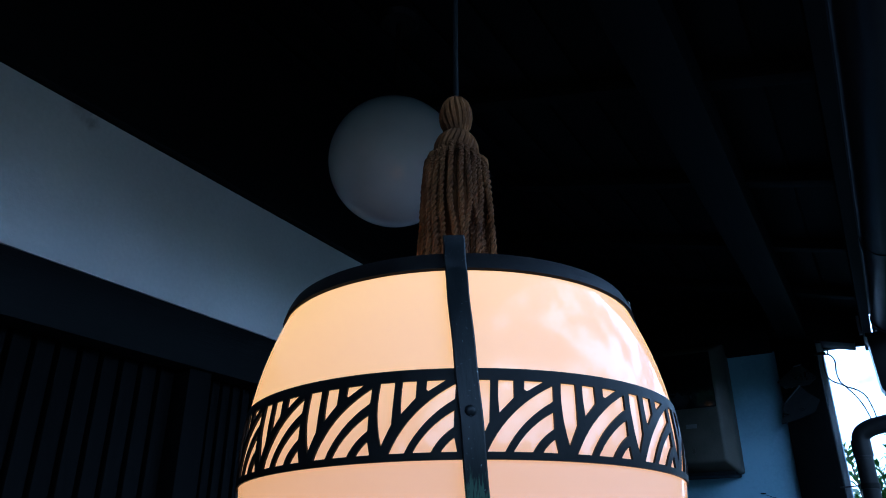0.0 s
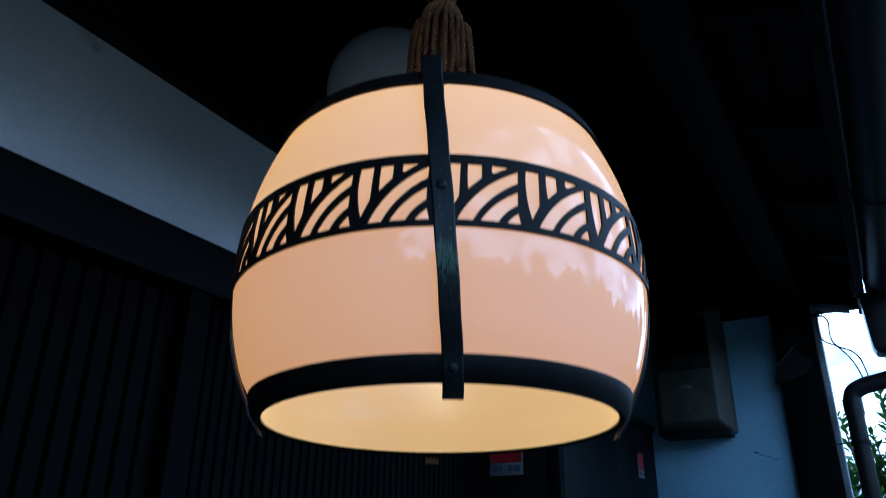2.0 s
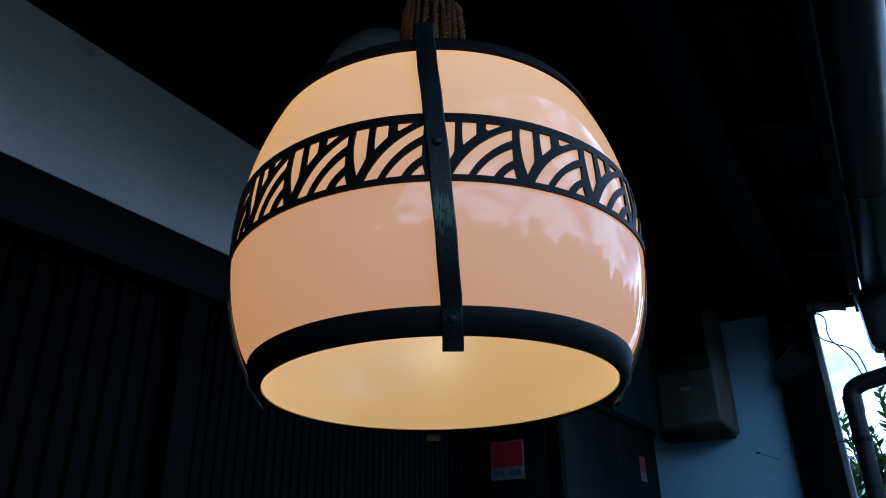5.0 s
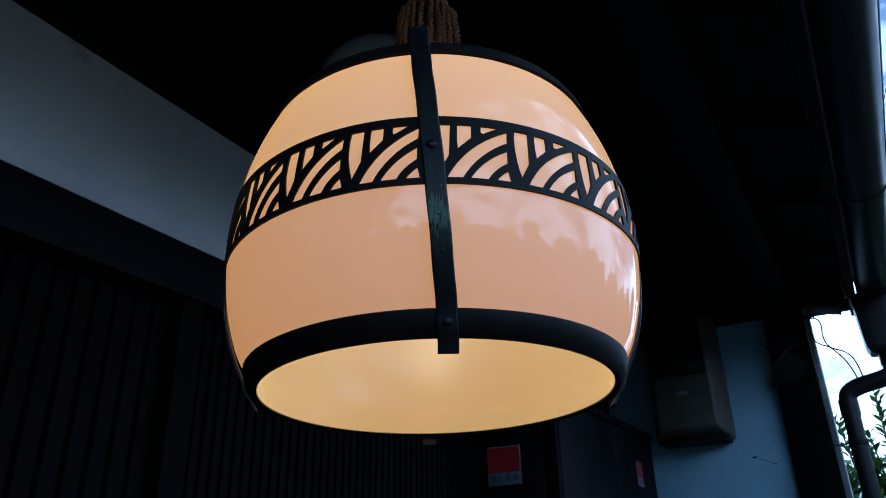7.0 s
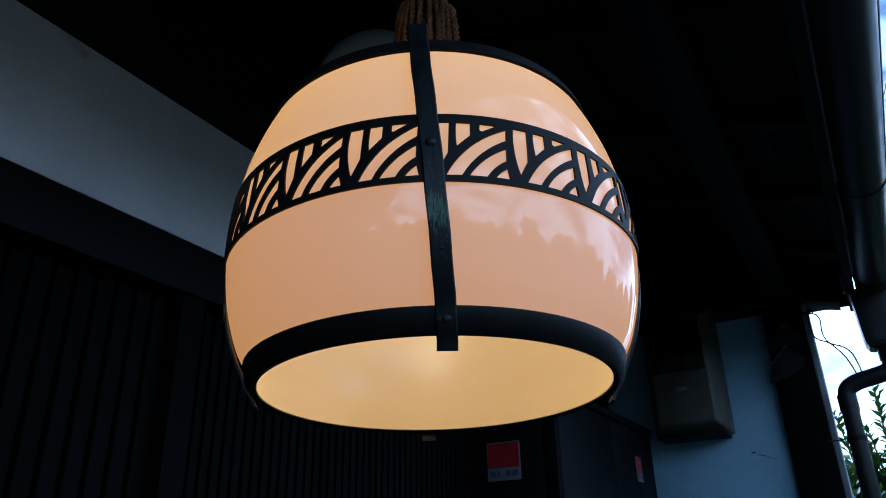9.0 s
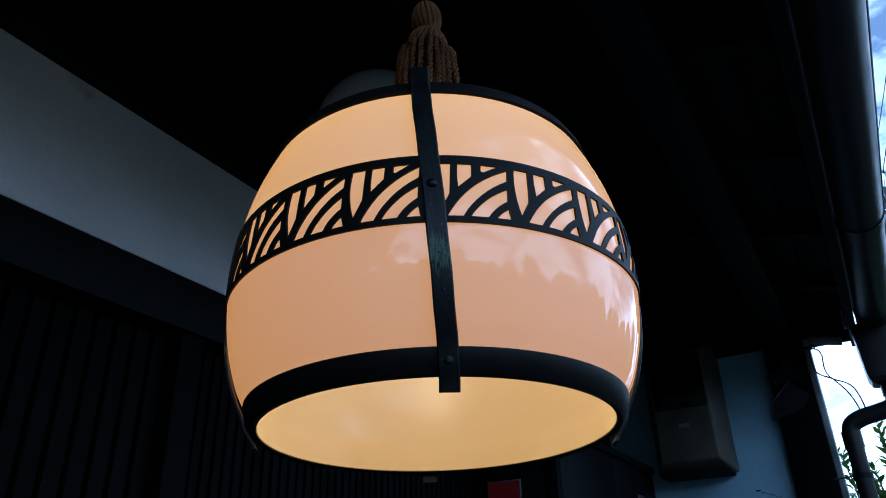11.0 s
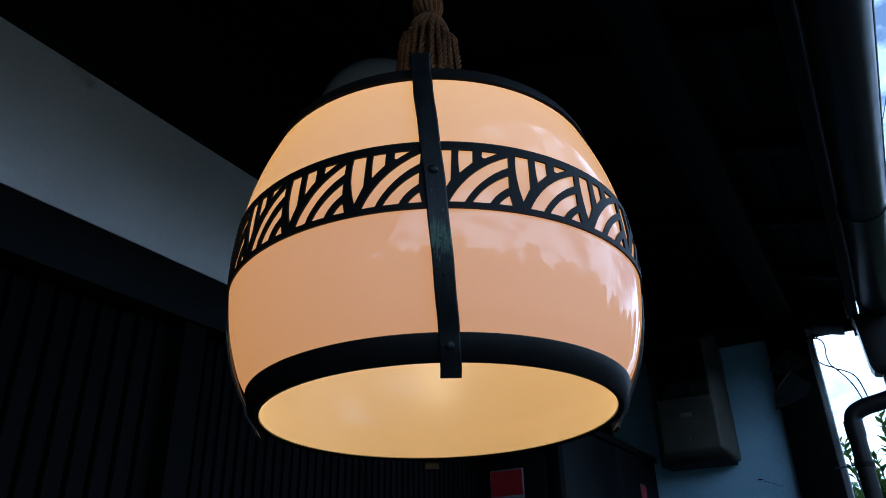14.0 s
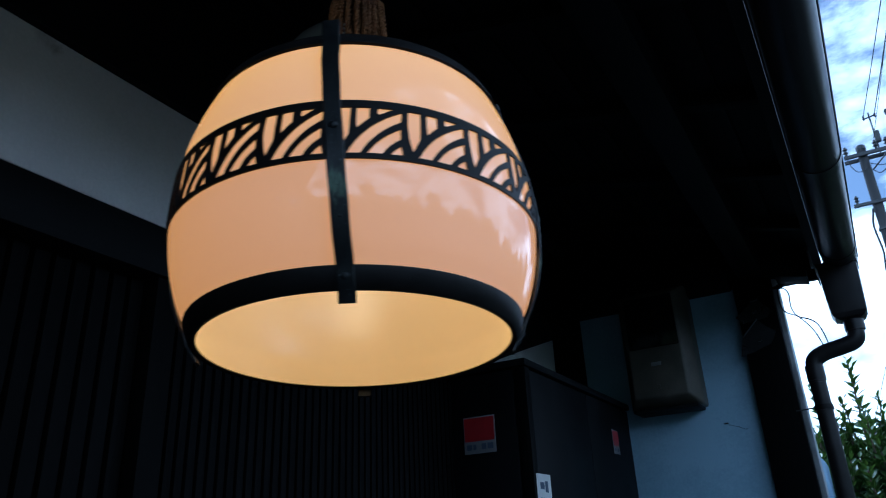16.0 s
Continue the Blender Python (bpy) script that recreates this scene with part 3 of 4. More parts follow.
def lantern():
    root = thing("pendant_lantern", (0, 0, H), "lit barrel-shaped opal glass lantern with black iron bands and tassel", "pendant lamp",
                 turn=Euler((radians(-1.47), radians(-1.47), 0)))
    # glass: an outer and an inner wall joined at both rims
    bm = bmesh.new()
    outer = [(p.x, p.z) for p in smooth_path([(r, 0, z) for r, z in PROFILE], 4)]
    inner = [(r - 0.004, z) for r, z in reversed(outer)]
    lathe(bm, outer + inner, seg=128, close=True)
    for f in bm.faces:
        c = f.calc_center_median()
        f.material_index = 1 if math.hypot(c.x, c.y) < glass_radius(c.z) - 0.002 else 0
    part("glass_shade", bm, [GLASS_OUT, GLASS_IN], root, "glowing peach-white opal glass", smooth=1.2)
    # rings
    bm = lathe(bmesh.new(), [(0.1640, 0.1300), (0.1715, 0.1288), (0.1735, 0.1302), (0.1712, 0.1380), (0.1675, 0.1455), (0.1620, 0.1470), (0.1600, 0.1450), (0.1625, 0.1380)], seg=128, close=True)
    part("top_ring", bm, IRON, root, "black iron upper hoop")
    bm = lathe(bmesh.new(), [(0.1732, -0.1108), (0.1760, -0.1113), (0.1762, -0.1130), (0.1730, -0.1220), (0.1690, -0.1300), (0.1672, -0.1312), (0.1628, -0.1300), (0.1626, -0.1290), (0.1662, -0.1286), (0.1712, -0.1180)], seg=128, close=True)
    part("bottom_ring", bm, IRON, root, "black iron lower hoop")
    part("openwork_band", openwork(), IRON, root, "black iron band cut with a reed and wave pattern", smooth=0.5)
    # hub and spokes that carry the tassel; the top is open between them
    bm = lathe(bmesh.new(), [(0.0, 0.1480), (0.036, 0.1482), (0.040, 0.1470), (0.040, 0.1440), (0.036, 0.1425), (0.0, 0.1425)], seg=48)
    part("hub", bm, IRON, root)
    for k in range(4):
        spoke = part("spoke", one_box(0.036, 0.1650, -0.006, 0.006, 0.1435, 0.1470, bevel=0.001), IRON, root)
        spoke.rotation_euler = (0, 0, radians(STRAP_ANGLES[k] + 2))
    # straps with rivets
    for ang in STRAP_ANGLES:
        s = part("strap", lean(strap()), IRON_STRAP, root, "hand-forged black iron strap with worn edges")
        s.rotation_euler = (0, 0, radians(ang))
        for r, z in ((glass_radius(0.010) + 0.0068, 0.010), (0.1763, -0.1215)):
            part("rivet", lean(rivet(r, z)), IRON_STRAP, s)
        for r, z in ((glass_radius(-0.048) + 0.0062, -0.048), (glass_radius(-0.075) + 0.0062, -0.075)):
            part("rivet", lean(rivet(r, z, 0.0018)), IRON_STRAP, s)
    # bulb and holder
    part("bulb_holder", lathe(bmesh.new(), [(0.0, 0.1425), (0.034, 0.1425), (0.034, 0.104), (0.026, 0.097), (0.0, 0.095)], seg=32), IRON, root)
    part("bulb", lathe(bmesh.new(), [(0.013, 0.096), (0.014, 0.086), (0.022, 0.066), (0.029, 0.045), (0.030, 0.030), (0.025, 0.014), (0.014, 0.005), (0.0, 0.002)], seg=32), BULB, root, "lit warm light bulb")
    return root


def tassel(root, rng):
    top = part("knot", raised(knot_ball(), 0.006, 0.92, 1.20), ROPE, root, "round knot of wound hemp rope")
    part("collar", raised(collar(), -0.003, 1.02), ROPE, root, "wound hemp rope collar")
    # strands hang from the collar and spread over the top plate
    for ring, radius0, radius1, n in ((0, 0.0330, 0.0392, 26), (1, 0.0250, 0.0310, 17)):
        for k in range(n):
            a = 2 * math.pi * (k + 0.5 * ring) / n + rng.uniform(-0.06, 0.06)
            r0, r1 = radius0 + rng.uniform(-0.0015, 0.0015), radius1 + rng.uniform(-0.003, 0.004)
            b = a + rng.uniform(-0.22, 0.22)
            mid = a + rng.uniform(-0.05, 0.05)
            rm = (r0 + r1) / 2 + rng.uniform(-0.001, 0.002)
            ztop = 0.3325 + rng.uniform(-0.003, 0.004) + 0.010 * ring
            pts = [(0.60 * r0 * math.cos(a), 0.60 * r0 * math.sin(a), ztop + 0.004), (0.92 * r0 * math.cos(a), 0.92 * r0 * math.sin(a), ztop + 0.0015), (1.02 * r0 * math.cos(a), 1.02 * r0 * math.sin(a), ztop - 0.012),
                   (rm * math.cos(mid), rm * math.sin(mid), 0.272), ((rm * 0.35 + r1 * 0.65) * math.cos(b), (rm * 0.35 + r1 * 0.65) * math.sin(b), 0.222), (r1 * math.cos(b), r1 * math.sin(b), 0.160)]
            part("rope_strand", rope_strand(bmesh.new(), pts, 0.0031, 18.0 + rng.uniform(-1.5, 1.5), plies=2), ROPE, root)
    bm = tube(bmesh.new(), [(0, 0, 0.405), (0, 0, 0.7), (0, 0, soffit_z(0) - H + 0.03)], 0.0035, 10)
    part("cord", bm, CORD, root, "black hanging cord")


def raised(bm, dz, slim, tall=1.0):
    bmesh.ops.scale(bm, verts=bm.verts, vec=(slim, slim, 1))
    for v in bm.verts:
        v.co.z = 0.412 - (0.412 - v.co.z) * tall + dz
    return bm


def knot_ball():
    """Turns of rope wound into a ball."""
    bm = bmesh.new()
    lathe(bm, [(0.0, 0.412), (0.010, 0.4105), (0.0160, 0.404), (0.0185, 0.393), (0.0170, 0.381), (0.0130, 0.372), (0.0, 0.370)], seg=28)
    for k in range(16):
        a = 2 * math.pi * k / 16
        pts = []
        for i in range(8):
            t = i / 7
            lat = radians(80 - 150 * t)
            r, z = 0.0182 * math.cos(lat), 0.3915 + 0.0200 * math.sin(lat)
            pts.append((r * math.cos(a + 0.55 * t), r * math.sin(a + 0.55 * t), z))
        tube(bm, pts, 0.0034, 6)
    return bm


def collar():
    bm = lathe(bmesh.new(), [(0.0, 0.372), (0.0120, 0.3715), (0.0165, 0.367), (0.0205, 0.360), (0.0218, 0.352), (0.0205, 0.344), (0.0165, 0.338), (0.0, 0.336)], seg=28)
    for k in range(22):
        a = 2 * math.pi * k / 22
        pts = []
        for i in range(6):
            t = i / 5
            z = 0.370 - 0.032 * t
            r = float(np.interp(-z, [-0.371, -0.367, -0.360, -0.352, -0.344, -0.338], [0.0125, 0.0170, 0.0210, 0.0224, 0.0210, 0.0170]))
            pts.append((r * math.cos(a - 0.5 * t), r * math.sin(a - 0.5 * t), z))
        tube(bm, pts, 0.0034, 6)
    return bm


def pendant():
    rng = random.Random(5)
    root = lantern()
    tas = part("tassel", tube(bmesh.new(), [(0, 0, 0.150), (0, 0, 0.335)], 0.016, 12), ROPE, root, "hemp rope tassel with a round knot")
    tassel(tas, rng)
    # the tassel hangs plumb although the lantern sits askew
    pivot = Matrix.Translation((0, 0, 0.20))
    tas.matrix_basis = pivot @ Euler((radians(-1.47), radians(-1.47), 0)).to_matrix().to_4x4().inverted() @ pivot.inverted()


pendant()


# ---------------------------------------------------------------- round glass lamp
def globe_lamp():
    c = Vector((-0.5055, 0.5965, H + 0.778))
    top = soffit_z(c.x) - 0.03
    root = thing("globe_lamp", (c.x, c.y, c.z + 0.15), "unlit round white opal glass lamp hanging from the dark soffit", "pendant lamp")
    R = 0.155
    prof = [(R * math.sin(radians(a)), -R * math.cos(radians(a))) for a in range(0, 166, 5)]
    part("globe", lathe(bmesh.new(), prof, seg=72, at=c), GLOBE, root, "white opal glass ball", smooth=1.2)
    part("collar", lathe(bmesh.new(), [(0.0, 0.168), (0.046, 0.166), (0.050, 0.160), (0.050, 0.142), (0.040, 0.139), (0.0, 0.139)], seg=40, at=c), IRON, root)
    part("rod", tube(bmesh.new(), [(c.x, c.y, c.z + 0.16), (c.x, c.y, top + 0.02)], 0.008, 12), IRON, root)
    part("ceiling_rose", lathe(bmesh.new(), [(0.0, 0.03), (0.055, 0.03), (0.055, 0.012), (0.045, 0.0), (0.0, 0.0)], seg=40, at=(c.x, c.y, top - 0.012)), IRON, root)


globe_lamp()


# ---------------------------------------------------------------- lattice, post and cupboard
def lattice(name, y0, y1, pitch, gap, x, label):
    root = thing(name, (x, (y0 + y1) / 2, 0.06), label, "wooden lattice")
    n = int((y1 - y0) / pitch)
    w = (y1 - y0) / n
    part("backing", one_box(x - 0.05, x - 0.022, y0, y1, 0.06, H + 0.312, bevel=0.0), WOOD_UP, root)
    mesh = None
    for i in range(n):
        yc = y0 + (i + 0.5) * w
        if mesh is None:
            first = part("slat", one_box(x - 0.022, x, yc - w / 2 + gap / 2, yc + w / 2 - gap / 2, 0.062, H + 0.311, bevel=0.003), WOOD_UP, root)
            mesh, y_first = first.data, yc
        else:
            ob = new("slat", mesh)
            ob.parent, ob.location = root, (0, yc - y_first, 0)
    for z in (0.9, 1.62):
        part("rail", one_box(x - 0.002, x + 0.006, y0, y1, z, z + 0.04, bevel=0.003), WOOD, root)


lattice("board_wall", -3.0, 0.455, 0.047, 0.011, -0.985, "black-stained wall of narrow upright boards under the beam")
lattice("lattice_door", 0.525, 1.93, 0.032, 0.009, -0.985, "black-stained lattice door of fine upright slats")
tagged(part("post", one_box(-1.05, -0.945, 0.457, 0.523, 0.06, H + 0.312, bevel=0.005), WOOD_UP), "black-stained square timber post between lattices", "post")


def cupboard():
    x1, y0, y1, z1 = -0.66, 1.93, END_Y - 0.002, H + 0.352
    root = thing("storage_cupboard", ((-1.05 + x1) / 2, (y0 + y1) / 2, 0.06), "dark blue-black panelled cupboard standing against the house wall", "cupboard")
    part("body", one_box(-1.05, x1 - 0.012, y0 + 0.01, y1, 0.06, z1 - 0.03, bevel=0.004), NAVY, root)
    part("top", one_box(-1.05, x1 + 0.012, y0 - 0.012, y1, z1 - 0.03, z1, bevel=0.005), NAVY, root)
    part("corner_post", one_box(x1 - 0.045, x1 + 0.004, y0, y0 + 0.045, 0.06, z1 - 0.031, bevel=0.004), WOOD_UP, root)
    n = 2
    w = (y1 - y0 - 0.05) / n
    for i in range(n):
        a = y0 + 0.048 + i * w
        part("door", one_box(x1 - 0.0115, x1, a, a + w - 0.006, 0.10, z1 - 0.036, bevel=0.004), NAVY, root)
    part("end_panel", one_box(-1.04, x1 - 0.05, y0 - 0.004, y0 + 0.009, 0.10, z1 - 0.036, bevel=0.003), NAVY, root)
    return y0, x1


cup_y, cup_x = cupboard()


def bars(root, rows, plane, normal_axis, mat):
    """Plain bars in place of print; rows of (a0, a1, z0, z1) along the plane."""
    for a0, a1, z0, z1 in rows:
        if normal_axis == "y":
            b = one_box(a0, a1, plane - 0.0012, plane, z0, z1, bevel=0)
        else:
            b = one_box(plane, plane + 0.0012, a0, a1, z0, z1, bevel=0)
        part("print_bar", b, mat, root)


def signs():
    # square sticker on the cupboard's end
    y = cup_y - 0.0045
    x0, x1, z0, z1 = -0.936, -0.798, H + 0.012, H + 0.152
    root = thing("security_sticker", ((x0 + x1) / 2, y, z0), "red and white square security sticker on the cupboard end", "sticker")
    part("plate", one_box(x0, x1, y - 0.003, y, z0, z1, bevel=0.001), GREY_PRINT, root)
    part("red_field", one_box(x0 + 0.005, x1 - 0.005, y - 0.0045, y - 0.003, z0 + 0.046, z1 - 0.005, bevel=0), RED, root, "red printed field")
    zb = z0 + 0.014
    bars(root, [(x0 + 0.012, x0 + 0.034, zb, zb + 0.020), (x0 + 0.040, x0 + 0.052, zb, zb + 0.020), (x1 - 0.062, x1 - 0.042, zb, zb + 0.022), (x1 - 0.036, x1 - 0.012, zb, zb + 0.022)], y - 0.0032, "y", BLUE_PRINT)
    # smaller one on the cupboard's door
    x = cup_x + 0.001
    a0, a1, c0, c1 = 2.925, 3.015, H + 0.075, H + 0.190
    root = thing("security_sticker", (x, (a0 + a1) / 2, c0), "small red and white sticker on the dark cupboard door", "sticker")
    part("plate", one_box(x, x + 0.002, a0, a1, c0, c1, bevel=0.0005), GREY_PRINT, root)
    part("red_field", one_box(x + 0.002, x + 0.0032, a0 + 0.004, a1 - 0.004, c0 + 0.038, c1 - 0.004, bevel=0), RED, root, "red printed field")
    bars(root, [(a0 + 0.01, a0 + 0.035, c0 + 0.012, c0 + 0.026), (a1 - 0.038, a1 - 0.012, c0 + 0.012, c0 + 0.026)], x + 0.002, "x", BLUE_PRINT)
    # white notice
    a0, a1, c0, c1 = 1.945, 2.075, H - 0.30, H - 0.078
    root = thing("paper_notice", (x + 0.005, (a0 + a1) / 2, c0), "white printed paper notice on the dark cupboard", "notice")
    part("sheet", one_box(x + 0.004, x + 0.0055, a0, a1, c0, c1, bevel=0), WHITE_PRINT, root)
    bars(root, [(a0 + 0.03, a0 + 0.065, c1 - 0.055, c1 - 0.030), (a0 + 0.075, a0 + 0.10, c1 - 0.065, c1 - 0.025), (a0 + 0.02, a1 - 0.02, c1 - 0.10, c1 - 0.085), (a0 + 0.02, a1 - 0.03, c1 - 0.13, c1 - 0.115)], x + 0.0056, "x", BLUE_PRINT)


signs()


# ---------------------------------------------------------------- end wall: meter box, post, wires
def meter_box():
    x0, x1, z0, z1 = -0.600, -0.236, H + 0.288, H + 0.915
    yb, yf = END_Y - 0.001, END_Y - 0.20
    root = thing("meter_box", ((x0 + x1) / 2, yb, z0), "grey-beige metal electric meter box with a dark window on the wall", "meter box")
    bm = bmesh.new()
    ins = 0.045
    back = [bm.verts.new(p) for p in ((x0, yb, z0), (x1, yb, z0), (x1, yb, z1), (x0, yb, z1))]
    mid = [bm.verts.new(p) for p in ((x0, yb - 0.11, z0), (x1, yb - 0.11, z0), (x1, yb - 0.11, z1), (x0, yb - 0.11, z1))]
    front = [bm.verts.new(p) for p in ((x0 + ins, yf, z0 + ins), (x1 - ins, yf, z0 + ins), (x1 - ins, yf, z1 - ins), (x0 + ins, yf, z1 - ins))]
    for a, b in ((back, mid), (mid, front)):
        for i in range(4):
            bm.faces.new((a[i], a[(i + 1) % 4], b[(i + 1) % 4], b[i]))
    bm.faces.new(front)
    bm.faces.new(back[::-1])
    bmesh.ops.recalc_face_normals(bm, faces=bm.faces)
    bmesh.ops.bevel(bm, geom=bm.edges[:], offset=0.012, segments=3, affect="EDGES", profile=0.5)
    part("body", bm, BOX_PAINT, root)
    zm = z0 + 0.30
    part("window", one_box(x0 + 0.055, x1 - 0.055, yf - 0.006, yf + 0.012, zm, z1 - 0.055, bevel=0.006), DARK_GLASS, root, "dark meter window")
    part("label", one_box(-0.445, -0.395, yf - 0.003, yf + 0.001, z0 + 0.205, z0 + 0.224, bevel=0.0006), GREY_PRINT, root, "small pale maker's label")
    part("latch", one_box(-0.43, -0.415, yf - 0.008, yf + 0.001, z0 + 0.085, z0 + 0.110, bevel=0.002), BOX_PAINT, root)
    # the black colour of this flange stands for shade under the box
    part("sill", one_box(x0 + 0.02, x1 - 0.02, yf + 0.03, yb, z0 - 0.014, z0 + 0.003, bevel=0.003), WOOD, root, "lower flange with the shade under the box put into its dark colour")


meter_box()


def end_post():
    root = thing("corner_post", (0.09, END_Y, 0.06), "black-stained corner post with a pale edge strip at the end wall", "post")
    part("timber", one_box(-0.008, 0.176, END_Y - 0.04, END_Y + 0.12, 0.06, H + 0.886, bevel=0.006), WOOD_UP, root)
    part("edge_strip", one_box(0.1765, 0.200, END_Y + 0.0, END_Y + 0.13, 0.06, H + 0.884, bevel=0.002), PALE_TRIM, root, "pale grey edge strip")


end_post()
bm = bmesh.new()
_f = bm.faces.new([bm.verts.new((-0.925, y, H + z)) for y, z in ((2.25, 0.455), (2.50, 0.545), (3.11, 0.755), (3.11, 0.778), (2.25, 0.778))])
_g = bmesh.ops.extrude_face_region(bm, geom=[_f])
bmesh.ops.translate(bm, vec=(0.03, 0, 0), verts=[v for v in _g["geom"] if isinstance(v, bmesh.types.BMVert)])
bmesh.ops.recalc_face_normals(bm, faces=bm.faces)
tagged(part("knee_brace", bm, WOOD), "black-stained knee brace under the wall plate", "brace")
tagged(part("house_post", one_box(-1.05, -0.86, END_Y - 0.14, END_Y - 0.001, H + 0.354, H + 0.86, bevel=0.006), WOOD_UP), "black-stained inner corner post over the cupboard", "post")


def plates():
    y = END_Y - 0.065
    for pts, name in ((((-0.018, 0.700), (0.060, 0.765), (0.100, 0.770), (0.158, 0.705), (0.120, 0.672), (0.010, 0.668)), 0), (((-0.030, 0.500), (-0.012, 0.590), (0.078, 0.672), (0.105, 0.640), (0.152, 0.598), (0.120, 0.548), (0.040, 0.515)), 1)):
        root = thing("acrylic_bracket", (0.06, y, H + pts[0][1]), "dull grey acrylic bracket plate fixed to the dark post", "bracket", "bracket plates on the post")
        bm = bmesh.new()
        f = bm.faces.new([bm.verts.new((a, y + (0.02 if k % 2 else 0.0), H + z)) for k, (a, z) in enumerate(pts)])
        got = bmesh.ops.extrude_face_region(bm, geom=[f])
        bmesh.ops.translate(bm, vec=(0, 0.008, 0), verts=[v for v in got["geom"] if isinstance(v, bmesh.types.BMVert)])
        bmesh.ops.recalc_face_normals(bm, faces=bm.faces)
        part("plate", bm, PLATE, root)
        part("rod", tube(bmesh.new(), [(pts[1][0] + 0.005, y - 0.004, H + pts[1][1]), (pts[2][0], y - 0.004, H + pts[2][1] + 0.002)], 0.0035, 8), STEEL, root, "thin bright metal rod")
        part("bolt", tube(bmesh.new(), [(0.07, y - 0.006, H + (pts[1][1] + pts[-2][1]) / 2), (0.07, END_Y - 0.038, H + (pts[1][1] + pts[-2][1]) / 2)], 0.009, 10), IRON, root)


plates()


def hook_and_wires():
    y = END_Y - 0.075
    root = thing("wire_hook", (0.18, y, H + 0.81), "small black hook with two loose wires at the post", "hook")
    part("bracket", one_box(0.165, 0.215, y - 0.008, y + 0.008, H + 0.806, H + 0.818, bevel=0.002), IRON, root)
    part("clip", tube(bmesh.new(), smooth_path([(0.200, y, H + 0.822), (0.224, y, H + 0.824), (0.222, y, H + 0.806), (0.200, y, H + 0.806)], 5), 0.003, 6), IRON, root)
    part("wire", tube(bmesh.new(), smooth_path([(0.212, y, H + 0.808), (0.236, y, H + 0.795), (0.247, y, H + 0.765), (0.243, y, H + 0.715), (0.250, y, H + 0.672), (0.272, y, H + 0.640), (0.300, y, H + 0.600), (0.322, y, H + 0.555), (0.338, y, H + 0.500), (0.345, y + 0.01, H + 0.455)], 6), 0.0030, 6), WIRE, root)
    part("wire", tube(bmesh.new(), smooth_path([(0.203, y, H + 0.806), (0.197, y, H + 0.755), (0.203, y, H + 0.700), (0.222, y, H + 0.675), (0.248, y, H + 0.660), (0.275, y, H + 0.643), (0.315, y, H + 0.622), (0.342, y, H + 0.590), (0.358, y, H + 0.530), (0.365, y + 0.01, H + 0.470)], 6), 0.0030, 6), WIRE, root)
    root = thing("wire_tie", (0.22, y, H + 0.20), "thin dark wire tied from the post round the downpipe", "wire")
    part("wire", tube(bmesh.new(), smooth_path([(0.16, y - 0.005, H + 0.205), (0.20, y, H + 0.207), (0.24, y - 0.02, H + 0.208)], 4), 0.003, 6), WIRE, root)


hook_and_wires()


def wall_marks():
    """A chip and a hairline crack in the end wall's plaster."""
    y = END_Y
    root = thing("plaster_crack", (-0.15, y, H + 0.19), "dark chip and hairline crack in the white plaster", "crack")
    rng = random.Random(3)
    part("chip", lathe(bmesh.new(), [(0.0, 0.004), (0.010, 0.003), (0.013, 0.0), (0.0, -0.003)], seg=9, at=(-0.172, y - 0.001, H + 0.196)), WOOD, root)
    pts = [(-0.160 + 0.012 * i, y - 0.0005, H + 0.190 - 0.0045 * i + rng.uniform(-0.004, 0.004)) for i in range(8)]
    part("hairline", tube(bmesh.new(), pts, 0.0012, 5), WOOD, root)


wall_marks()


# ---------------------------------------------------------------- gutter and downpipe
def gutter():
    y0, y1 = Y_BACK, END_Y - 0.02
    root = thing("rain_gutter", (0.50, (y0 + y1) / 2, H + 0.82), "dark brown half-round rain gutter with downpipe on the eave", "gutter")
    xc, zc, R = 0.503, H + 0.905, 0.075
    bm = bmesh.new()
    rows = []
    n = 16
    for r in (R, R - 0.004):
        row = []
        for i in range(n + 1):
            a = math.pi + math.pi * i / n
            row.append([bm.verts.new((xc + r * math.cos(a), y, zc + r * math.sin(a))) for y in np.linspace(y0, y1, 12)])
        rows.append(row)
    for row in rows:
        for a, b in zip(row, row[1:]):
            for k in range(11):
                bm.faces.new((a[k], a[k + 1], b[k + 1], b[k]))
    for e in (0, n):
        for k in range(11):
            bm.faces.new((rows[0][e][k], rows[0][e][k + 1], rows[1][e][k + 1], rows[1][e][k]))
    bmesh.ops.recalc_face_normals(bm, faces=bm.faces)
    part("trough", bm, PIPE, root)
    part("outer_lip", tube(bmesh.new(), [(xc + R, y0, zc), (xc + R, y1, zc)], 0.006, 10), PIPE, root)
    part("end_cap", tube(bmesh.new(), [(xc, y1 - 0.002, zc - 0.01), (xc, y1 + 0.006, zc - 0.01)], R, 24), PIPE, root)
    for y in (3.02, 2.02, -1.7):
        part("joint_sleeve", sleeve(xc, zc, R + 0.004, y - 0.03, y + 0.03), PIPE, root)
    for y in (0.2, -0.9, -2.6):
        ring = [(xc + (R + 0.004) * math.cos(math.pi + math.pi * i / 16), y, zc + (R + 0.004) * math.sin(math.pi + math.pi * i / 16)) for i in range(17)]
        part("bracket", tube(bmesh.new(), [(0.41, y, zc + 0.02)] + ring, 0.004, 6), IRON, root)
    return xc


